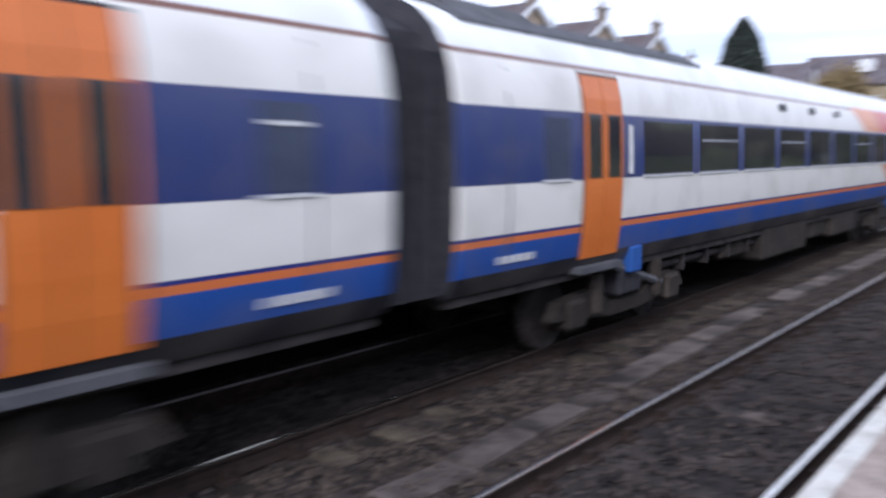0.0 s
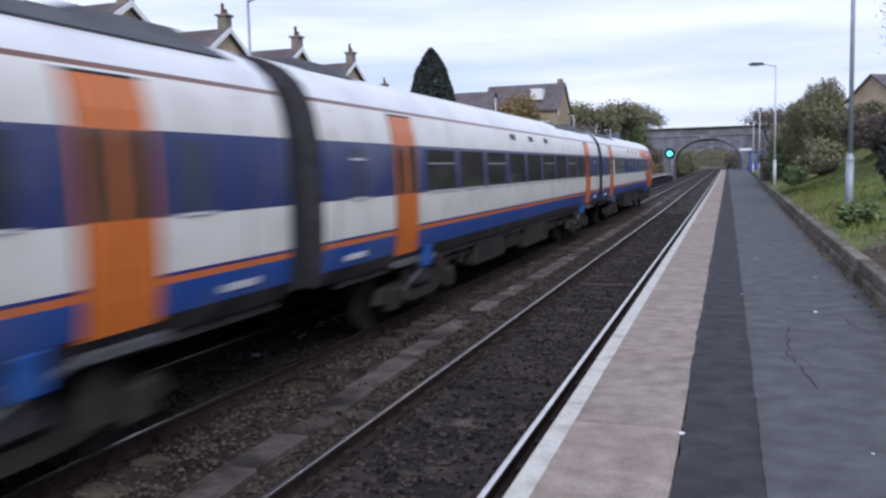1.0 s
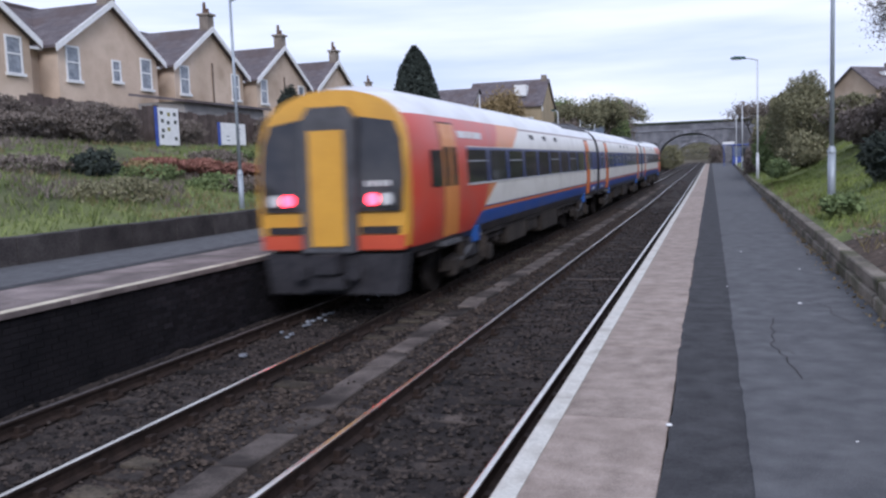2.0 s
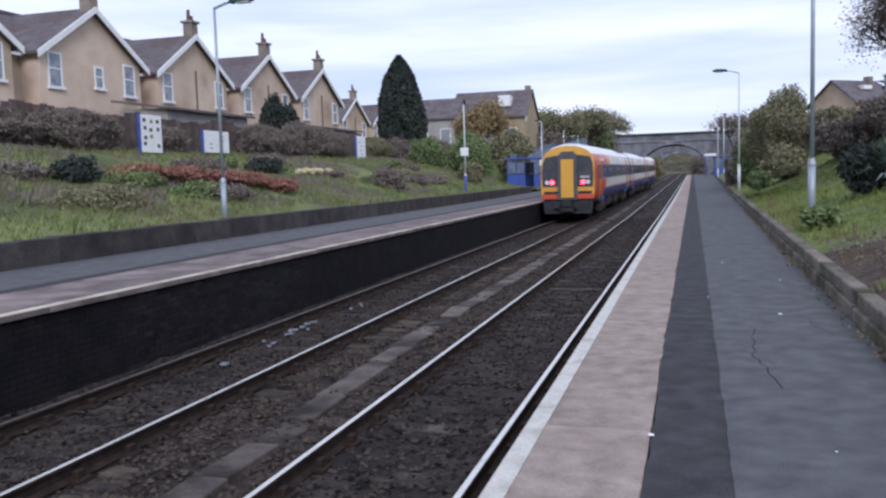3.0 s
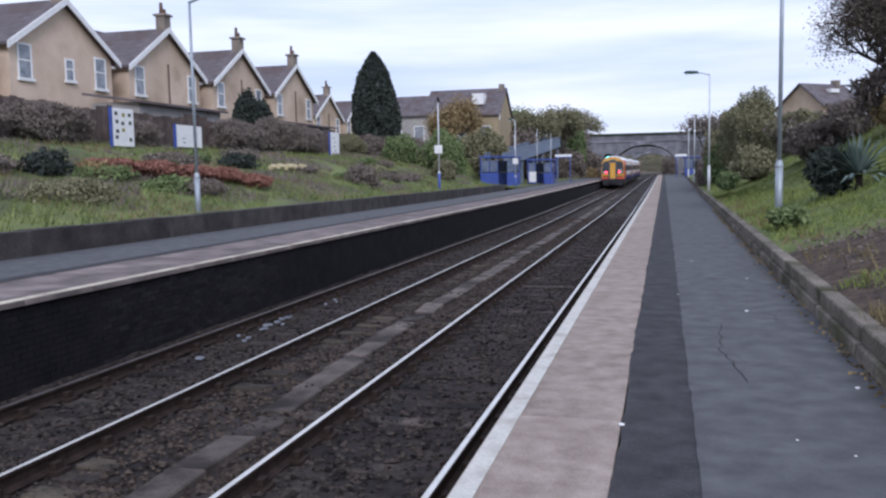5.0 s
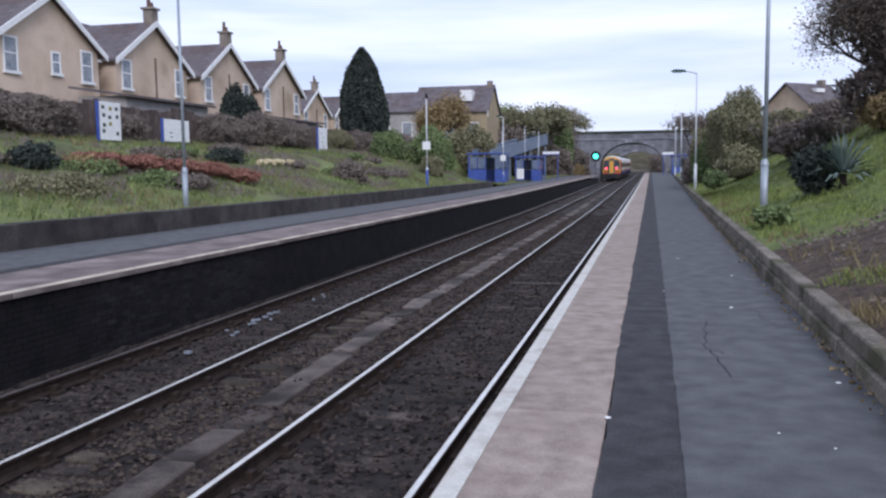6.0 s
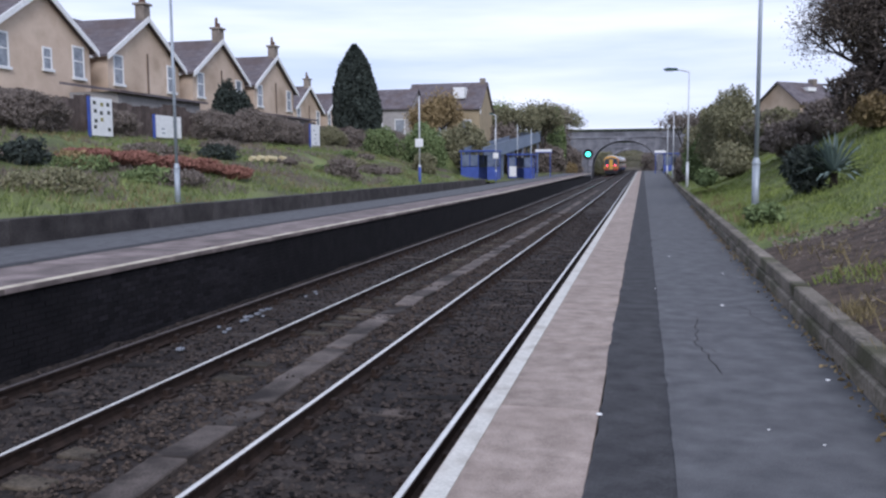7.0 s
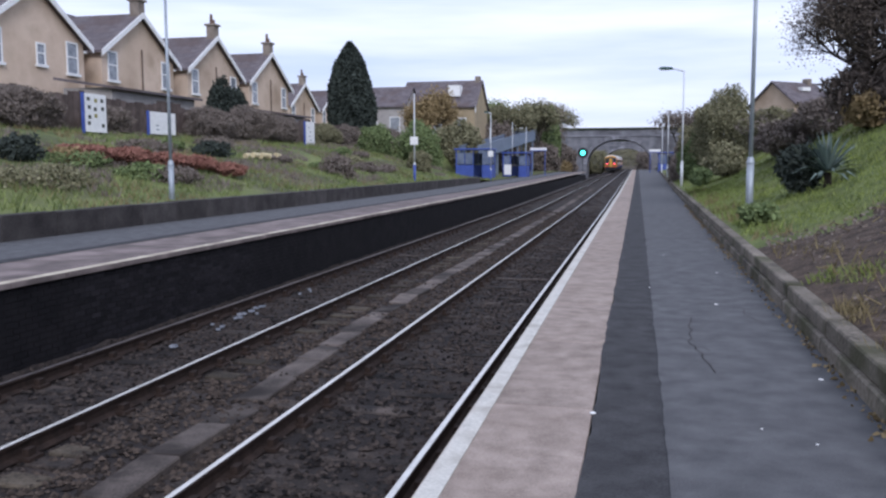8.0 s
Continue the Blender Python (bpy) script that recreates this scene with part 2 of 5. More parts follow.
def long_grade(bm):
    """Cuts a long section where the grade begins and lifts its far part."""
    bmesh.ops.bisect_plane(bm, geom=bm.verts[:] + bm.edges[:] + bm.faces[:], plane_co=(0, 45, 0), plane_no=(0, 1, 0))
    bmesh.ops.bisect_plane(bm, geom=bm.verts[:] + bm.edges[:] + bm.faces[:], plane_co=(0, 400, 0), plane_no=(0, 1, 0))
    for v in bm.verts:
        v.co.z += rise(v.co.y)


# rails: foot, web and head in one section, the worn top in its own part
for i, x in enumerate(RAILS):
    rail = thing("rail", "worn steel running rail with rusty sides", "rail", (x, 0, RAIL_Z), group="running rails", kind="structure")
    bm = bmesh.new()
    prism(bm, [(-0.07, -0.158), (0.07, -0.158), (0.07, -0.145), (0.012, -0.12), (0.012, -0.04), (0.036, -0.03), (0.036, -0.006), (-0.036, -0.006), (-0.036, -0.03), (-0.012, -0.04), (-0.012, -0.12), (-0.07, -0.145)], "y", -30, 700)
    long_grade(bm)
    part("rail_body", bm, M_RUST, rail, "rusty rail web and foot")
    bm = bmesh.new()
    prism(bm, [(-0.027, -0.008), (0.027, -0.008), (0.026, -0.002), (0.016, 0.0), (-0.016, 0.0), (-0.026, -0.002)], "y", -30, 700)
    long_grade(bm)
    part("rail_head", bm, M_DULL_TOP if i == 3 else M_RAIL_TOP, rail, "polished rail head")


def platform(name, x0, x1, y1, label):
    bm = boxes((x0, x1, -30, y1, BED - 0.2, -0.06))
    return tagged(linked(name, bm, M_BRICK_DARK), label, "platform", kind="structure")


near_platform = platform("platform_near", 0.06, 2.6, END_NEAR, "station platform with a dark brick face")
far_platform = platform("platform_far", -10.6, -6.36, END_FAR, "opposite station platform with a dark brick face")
for nm, x0, x1, y1, z, mat, lab in (
    ("asphalt_strip", 0.672, 1.1, END_NEAR, 0.004, M_ASPHALT_NEW, "newer dark asphalt strip along the coping slabs"),
    ("asphalt", 1.06, 2.36, END_NEAR, 0.008, M_ASPHALT, "worn grey asphalt platform surface"),
    ("asphalt_strip_far", -8.2, -7.9, END_FAR, 0.003, M_ASPHALT_NEW, "darker asphalt strip behind the opposite coping slabs"),
    ("asphalt_far", -10.36, -8.2, END_FAR, 0.0, M_ASPHALT, "worn grey asphalt of the opposite platform"),
):
    bm = bmesh.new()
    ys = [-30 + 0.5 * k for k in range(60)] + [0.08 * k for k in range(250)] + [20 + 0.35 * k for k in range(int((y1 - 20) / 0.35))] + [y1]
    left = [x0 + (0.02 * noise.noise((y * 1.3, x0, 0)) + 0.014 * noise.noise((y * 6, x0, 4)) if nm.startswith("asphalt") else 0) for y in ys]
    a = [bm.verts.new((l, y, z + rise(y))) for l, y in zip(left, ys)]
    b = [bm.verts.new((kerb_x(y) + 0.08 if nm == "asphalt" else x1, y, z + rise(y))) for y in ys]
    c = [bm.verts.new((l, y, -0.07 + rise(y) * 0.5)) for l, y in zip(left, ys)]
    for k in range(len(ys) - 1):
        bm.faces.new((a[k], b[k], b[k + 1], a[k + 1]))
        bm.faces.new((c[k], a[k], a[k + 1], c[k + 1]))
    tagged(linked(nm, bm, mat), lab, "pavement", kind="structure")

# ---- train ----
TRACK_X = -4.90
CAR = 23.2


def livery(name, cab):
    """Coach paint by height: blue skirt, orange line, white, dark blue window band, white, grey roof; a red cab end with an orange sweep."""
    m, n, l, b = shader(name, 0.32)
    tc, sep = n.new("ShaderNodeTexCoord"), n.new("ShaderNodeSeparateXYZ")
    l.new(tc.outputs["Object"], sep.inputs[0])
    scale = n.new("ShaderNodeMath")
    scale.operation = "DIVIDE"
    scale.inputs[1].default_value = 4.0
    l.new(sep.outputs["Z"], scale.inputs[0])
    ramp = n.new("ShaderNodeValToRGB")
    ramp.color_ramp.interpolation = "CONSTANT"
    stops = [(0.0, (0.012, 0.012, 0.016)), (1.11, (0.022, 0.075, 0.30)), (1.385, (0.60, 0.16, 0.05)), (1.44, (0.018, 0.03, 0.17)), (1.475, (0.71, 0.685, 0.645)), (1.95, (0.022, 0.036, 0.14)), (2.67, (0.71, 0.685, 0.645)), (3.115, (0.17, 0.075, 0.055)), (3.16, (0.70, 0.71, 0.73)), (3.56, (0.58, 0.59, 0.61))]
    el = ramp.color_ramp.elements
    el[0].position, el[0].color = 0, (*stops[0][1], 1)
    el[1].position, el[1].color = stops[1][0] / 4, (*stops[1][1], 1)
    for z, c in stops[2:]:
        e = el.new(z / 4)
        e.color = (*c, 1)
    l.new(scale.outputs[0], ramp.inputs["Fac"])
    out = ramp.outputs["Color"]

    def math_node(op, a, c):
        k = n.new("ShaderNodeMath")
        k.operation = op
        for s, v in ((0, a), (1, c)):
            if isinstance(v, (int, float)):
                k.inputs[s].default_value = v
            else:
                l.new(v, k.inputs[s])
        return k.outputs[0]
    if cab:
        edge = math_node("MULTIPLY_ADD", sep.outputs["Z"], 2.3)
        edge.node.inputs[2].default_value = 1.25
        band = math_node("MULTIPLY", math_node("GREATER_THAN", sep.outputs["Z"], 1.93), math_node("LESS_THAN", sep.outputs["Z"], 2.69))
        band = math_node("MULTIPLY", band, math_node("GREATER_THAN", sep.outputs["Y"], 3.45))
        keep = math_node("SUBTRACT", 1.0, band)
        keep = math_node("MULTIPLY", keep, math_node("LESS_THAN", sep.outputs["Z"], 3.2))
        keep = math_node("MULTIPLY", keep, math_node("GREATER_THAN", sep.outputs["Z"], 1.06))
        inner = math_node("MINIMUM", edge, math_node("ADD", sep.outputs["Z"], 3.1))
        for line, colour in ((edge, (0.62, 0.22, 0.075)), (inner, (0.52, 0.055, 0.032))):
            inside = math_node("LESS_THAN", sep.outputs["Y"], line)
            mx = n.new("ShaderNodeMix")
            mx.data_type = "RGBA"
            mx.inputs[7].default_value = (*colour, 1)
            l.new(math_node("MULTIPLY", inside, keep), mx.inputs[0])
            l.new(out, mx.inputs[6])
            out = mx.outputs[2]
    dirt, dr, mx = n.new("ShaderNodeTexNoise"), n.new("ShaderNodeValToRGB"), n.new("ShaderNodeMix")
    dirt.inputs["Scale"].default_value, dirt.inputs["Detail"].default_value = 1.4, 6
    l.new(tc.outputs["Object"], dirt.inputs["Vector"])
    dr.color_ramp.elements[0].position, dr.color_ramp.elements[1].position = 0.45, 0.8
    dr.color_ramp.elements[1].color = (0.35, 0.35, 0.35, 1)
    l.new(dirt.outputs["Fac"], dr.inputs["Fac"])
    mx.data_type = "RGBA"
    mx.inputs[7].default_value = (0.2, 0.17, 0.14, 1)
    l.new(dr.outputs["Color"], mx.inputs[0])
    l.new(out, mx.inputs[6])
    l.new(mx.outputs[2], b.inputs["Base Color"])
    return m


M_COACH, M_CAB = livery("coach_paint", False), livery("cab_paint", True)
M_DOOR = surface("orange_door", (0.54, 0.13, 0.02), (0.64, 0.175, 0.035), 2, rough=0.35, grain=30, bump=0.02)
M_DOOR_CAB = surface("amber_door", (0.55, 0.19, 0.045), (0.64, 0.25, 0.065), 2, rough=0.35, grain=30, bump=0.02)
M_GLASS_DARK = surface("dark_glass", (0.02, 0.021, 0.028), (0.05, 0.048, 0.05), 1.2, rough=0.07, grain=4, bump=0)
M_GLASS_FROST = surface("frosted_glass", (0.035, 0.045, 0.085), (0.06, 0.07, 0.115), 1.2, rough=0.25, grain=8, bump=0)
M_SEAL = surface("rubber", (0.02, 0.02, 0.024), (0.05, 0.048, 0.054), 8)
M_SILVER = surface("silver_trim", (0.5, 0.5, 0.5), (0.66, 0.66, 0.66), 8, rough=0.35, bump=0.02)
M_BAR = surface("hopper_bar_metal", (0.24, 0.25, 0.28), (0.36, 0.37, 0.4), 8, rough=0.4, bump=0.02)
M_YELLOW = surface("cab_yellow", (0.54, 0.27, 0.03), (0.66, 0.35, 0.045), 2, rough=0.4, grain=30, bump=0.03, stain=(0.35, 0.2, 0.05), amount=0.3)
M_RED_PANEL = surface("cab_red", (0.45, 0.06, 0.03), (0.56, 0.09, 0.04), 2, rough=0.4, bump=0.03)
M_GREY = surface("cab_grey", (0.06, 0.062, 0.068), (0.11, 0.11, 0.12), 4)
M_GREY_BOX = surface("underfloor_box", (0.014, 0.012, 0.011), (0.055, 0.045, 0.039), 3, grain=26, vary=0.25, stain=(0.012, 0.011, 0.011), stain_scale=1.5)
M_TAIL = glow("tail_light", (1.0, 0.035, 0.06), 9.0)
M_MARKER = surface("unlit_lens", (0.55, 0.55, 0.55), (0.7, 0.7, 0.7), 8, rough=0.2)
M_BLUE_LIFE = surface("blue_fitting", (0.02, 0.065, 0.24), (0.032, 0.1, 0.33), 6)
HALF = [(1.24, 0.95), (1.31, 1.10), (1.345, 1.4), (1.36, 1.7), (1.36, 2.1), (1.335, 2.67), (1.29, 2.95), (1.23, 3.14), (1.12, 3.33), (0.93, 3.5), (0.68, 3.62), (0.36, 3.71), (0.0, 3.74)]


def side_x(z):
    return float(np.interp(z, [p[1] for p in HALF], [p[0] for p in HALF]))


def shell(y0, y1, taper=None):
    """The coach body, with the ends closed; taper leans and narrows the cab end."""
    bm = bmesh.new()
    ring = HALF + [(-x, z) for x, z in HALF[-2::-1]]
    ys = [y0, y0 + 0.12, y0 + 0.45, y0 + 1.0] + [y0 + 1.0 + (y1 - y0 - 1.1) * k / 24 for k in range(1, 25)] + [y1]
    rows = []
    for y in ys:
        d = y - y0
        row = []
        for x, z in ring:
            k, push = 1.0, 0.0
            if taper and d < 1.0:
                k = 1 - 0.06 * (1 - d) ** 2
                push = 0.28 * (1 - d) * max(0, (z - 2.0) / 1.75) ** 1.6
                z = z - 0.16 * (1 - d) ** 2 * max(0, (z - 2.9))
            row.append(bm.verts.new((x * k, y + push, z)))
        rows.append(row)
    n = len(ring)
    for a, b in zip(rows, rows[1:]):
        for i in range(n - 1):
            bm.faces.new((a[i], a[i + 1], b[i + 1], b[i]))
    bm.faces.new(rows[0]).material_index = 0 if taper else 1
    bm.faces.new(rows[-1][::-1]).material_index = 1
    bmesh.ops.recalc_face_normals(bm, faces=bm.faces[:])
    return bm


def on_side(y0, y1, z0, z1, side, out=0.012, deep=0.03, mi=0, bm=None, steps=3):
    """A plate that follows the side's curve."""
    bm = bm or bmesh.new()
    zs = [z0 + (z1 - z0) * k / steps for k in range(steps + 1)]
    a = [[bm.verts.new((side * (side_x(z) + o), y, z)) for z in zs] for o, y in ((out, y0), (out, y1), (out - deep, y0), (out - deep, y1))]
    quads = []
    for k in range(steps):
        quads += [(a[0][k], a[1][k], a[1][k + 1], a[0][k + 1]), (a[0][k], a[0][k + 1], a[2][k + 1], a[2][k]), (a[1][k], a[3][k], a[3][k + 1], a[1][k + 1])]
    quads += [(a[0][0], a[2][0], a[3][0], a[1][0]), (a[0][-1], a[1][-1], a[3][-1], a[2][-1])]
    for q in quads:
        bm.faces.new(q).material_index = mi
    bmesh.ops.recalc_face_normals(bm, faces=bm.faces[:])
    return bm


def bogie(parent, y):
    for s in (-1, 1):
        bm = bmesh.new()
        prism(bm, [(y - 1.75, 0.42), (y - 1.6, 0.62), (y - 0.75, 0.68), (y - 0.45, 0.46), (y + 0.45, 0.46), (y + 0.75, 0.68), (y + 1.6, 0.62), (y + 1.75, 0.42), (y + 1.0, 0.36), (y + 0.4, 0.3), (y - 0.4, 0.3), (y - 1.0, 0.36)], "x", s * 1.12 - 0.07, s * 1.12 + 0.07)
        side = part("bogie_frame", bm, M_GREY_BOX, parent, "brake-dust brown bogie side frame")
        part("air_spring", bevelled(s * 1.12 - 0.13, s * 1.12 + 0.13, y - 0.3, y + 0.3, 0.5, 0.95, 0.05), M_SEAL, side, "black rubber air spring")
        for d in (-1.3, 1.3):
            part("axle_box", bevelled(s * 1.12 - 0.14, s * 1.12 + 0.14, y + d - 0.19, y + d + 0.19, 0.28, 0.62, 0.04), M_GREY_BOX, side)
            bm = bmesh.new()
            tube(bm, (s * 1.18, y + d * 0.62, 0.4), (s * 1.18, y + d * 0.62, 0.86), 0.1, seg=8)
            part("coil_spring", bm, M_GREY_BOX, side)
        bm = bmesh.new()
        tube(bm, (s * 1.22, y - 0.9, 0.55), (s * 1.22, y + 0.5, 0.92), 0.05, seg=6)
        part("damper", bm, M_GREY, side, "grey hydraulic damper")
    part("bolster", boxes((-1.04, 1.04, y - 0.25, y + 0.25, 0.42, 0.75)), M_GREY_BOX, parent)
    for d in (-1.3, 1.3):
        bm = bmesh.new()
        tube(bm, (-0.7, y + d, 0.42), (0.7, y + d, 0.42), 0.08, seg=8)
        axle = part("axle", bm, M_BLACK, parent, "dark steel axle")
        for s in (-1, 1):
            bm = bmesh.new()
            tube(bm, (s * 0.68, y + d, 0.42), (s * 0.82, y + d, 0.42), 0.42, seg=20)
            part("wheel", bm, M_BLACK, axle, "dark steel wheel")


def coach(train, base, cab, flip):
    """A coach from its outer end at y=0 to 22.7; flip turns it end for end."""
    c = new("coach")
    c.parent = train
    c.matrix_basis = pose(0, base + (CAR if flip else 0), 0, 0, 0, 180 if flip else 0)
    tagged(c, "white and blue coach with a red and orange cab end" if cab else "white and dark blue middle coach with orange doors")
    y0, y1 = 0.3 if cab else 0.4, CAR - 0.4
    part("body", shell(y0, y1, cab), [M_CAB if cab else M_COACH, M_SEAL], c, smooth=True)
    doors = [(1.85, 2.72), (CAR - 3.53, CAR - 2.66)] if cab else [(2.66, 3.53), (CAR - 3.53, CAR - 2.66)]
    for side in (-1, 1):
        for k, (a, b) in enumerate(doors):
            mid, mat = (a + b) / 2, M_DOOR_CAB if cab and k == 0 else M_DOOR
            part("door_seal", on_side(a - 0.025, b + 0.025, 1.09, 3.1, side, 0.01, steps=8), M_SEAL, c, "black rubber door surround")
            for p, q in ((a, mid - 0.012), (mid + 0.012, b)):
                d = part("door", on_side(p, q, 1.09, 3.07, side, 0.02, steps=8), mat, c, "orange sliding passenger door leaf")
                part("door_window", on_side((p + q) / 2 - 0.15, (p + q) / 2 + 0.15, 1.97, 2.66, side, 0.026, 0.01, steps=3), M_GLASS_DARK, c, "tall narrow dark door window")
            part("step", boxes((side * 1.28 - 0.1, side * 1.28 + 0.1, a - 0.05, b + 0.05, 0.93, 1.0)), M_GREY, c, "grey metal door step")
        y = 3.43 if cab else 4.0
        k = 0
        while y + 1.48 < CAR - 3.52:
            part("window", on_side(y, y + 1.48, 1.985, 2.62, side, 0.008, 0.012), M_GLASS_DARK, c, "dark tinted coach window")
            part("sill", on_side(y - 0.02, y + 1.5, 1.948, 1.975, side, 0.016, 0.02, steps=1), M_SILVER, c, "pale window sill line")
            if k in (0, 2, 5, 7):
                part("hopper_bar", on_side(y + 0.05, y + 1.43, 2.39, 2.415, side, 0.018, 0.02, steps=1), M_BAR, c, "pale hopper window bar")
            y, k = y + 1.77, k + 1
        for y in (CAR - 2.36,) if cab else (1.15, CAR - 1.75):
            win = part("window", on_side(y, y + 0.5, 1.99, 2.6, side, 0.008, 0.012), M_GLASS_FROST, c, "small frosted lavatory window")
            part("sill", on_side(y - 0.02, y + 0.52, 1.948, 1.975, side, 0.016, 0.02, steps=1), M_SILVER, win, "pale window sill line")
            if not cab:
                part("hopper_bar", on_side(y + 0.04, y + 0.46, 2.44, 2.47, side, 0.018, 0.02, steps=1), M_SILVER, win, "pale hopper window bar")
        if flip:
            y = CAR - 3.78
            part("grab_handle", on_side(y, y + 0.05, 2.0, 2.56, side, 0.03, 0.03, steps=2), M_SILVER, c, "bright door grab handle")
        for y in (CAR - 1.25,) if cab else (0.75, CAR - 1.25):
            part("end_seam", on_side(y, y + 0.02, 1.12, 3.05, side, 0.004, 0.01, steps=6), M_GREY, c, "dark body panel seam")
        for y in (9.7, 11.5, 13.3):
            part("vent", on_side(y, y + 0.42, 2.93, 3.05, side, 0.012, 0.02, steps=1), M_GREY, c, "small grey side vent")
        for y in (1.0, CAR - 1.7) if not cab else (CAR - 1.7,):
            bars = bmesh.new()
            for j in range(5):
                on_side(y + j * 0.13, y + j * 0.13 + 0.09, 1.2, 1.27, side, 0.012, 0.02, 0, bars, 1)
            part("lettering", bars, M_SILVER, c, "row of small white marks")
        for y in (3.9, CAR - 4.2):
            part("filler_box", bevelled(side * 1.2 - 0.14, side * 1.2 + 0.14, y, y + 0.3, 0.8, 1.12, 0.02), M_BLUE_LIFE, c, "blue filler box")
    for y, l, z0, w in ((7.2, 2.2, 0.42, 1.2), (9.7, 1.4, 0.5, 1.15), (11.4, 2.6, 0.38, 1.22), (14.4, 1.2, 0.55, 1.1)):
        bm = bevelled(-w, w, y, y + l, z0, 0.98, 0.05)
        part("engine_box", bm, M_GREY_BOX, c, "dirty grey underfloor equipment box")
    bm = boxes((-1.2, 1.2, y0 + 0.6, y1 - 0.1, 0.85, 1.02))
    for k in range(14):
        box(bm, -1.15, 1.15, 5.5 + k * 0.9, 5.56 + k * 0.9, 0.6, 0.9)
    for s in (-1, 1):
        tube(bm, (s * 1.05, 5, 0.72), (s * 1.05, 18, 0.72), 0.05, seg=6)
    part("underframe", bm, M_BLACK, c, "black underframe with pipes")
    bogie(c, 4.1)
    bogie(c, CAR - 4.1)
    for y in ((CAR - 2.6,) if cab else (1.2, CAR - 2.6)):
        bm = bmesh.new()
        prism(bm, [(-0.75, 3.6), (0.75, 3.6), (0.55, 3.765), (-0.55, 3.765)], "y", y, y + 1.5)
        part("roof_pod", bm, M_GREY, c, "dark grey roof ventilator pod")
    bm = bmesh.new()
    for s in (-1, 1):
        prism(bm, [(s * 0.62, 3.60), (s * 0.98, 3.43), (s * 1.0, 3.47), (s * 0.66, 3.66)], "y", 16.5, CAR - 0.9)
    part("roof_panel", bm, M_GREY, c, "dark roof grille panel")
    bm = bmesh.new()
    e = y1
    prism(bm, [(-1.0, 0.98), (1.0, 0.98), (1.03, 2.6), (0.9, 3.3), (0.5, 3.52), (-0.5, 3.52), (-0.9, 3.3), (-1.03, 2.6)], "y", e, CAR + 0.02)
    part("gangway", bm, M_SEAL, c, "black rubber gangway bellows")
    for s in (-1, 1):
        bm = bmesh.new()
        for k in range(6):
            box(bm, s * 1.2 - 0.04, s * 1.2 + 0.04, e + 0.01 + k * 0.06, e + 0.05 + k * 0.06, 1.0, 3.1)
        part("gangway_fold", bm, M_SEAL, c, "ribbed black bellows folds")
    if cab:
        cab_front(c)
    else:
        bm = bmesh.new()
        prism(bm, [(-1.0, 0.98), (1.0, 0.98), (1.03, 2.6), (0.9, 3.3), (0.5, 3.52), (-0.5, 3.52), (-0.9, 3.3), (-1.03, 2.6)], "y", -0.02, y0)
        part("gangway", bm, M_SEAL, c, "black rubber gangway bellows")
    return c


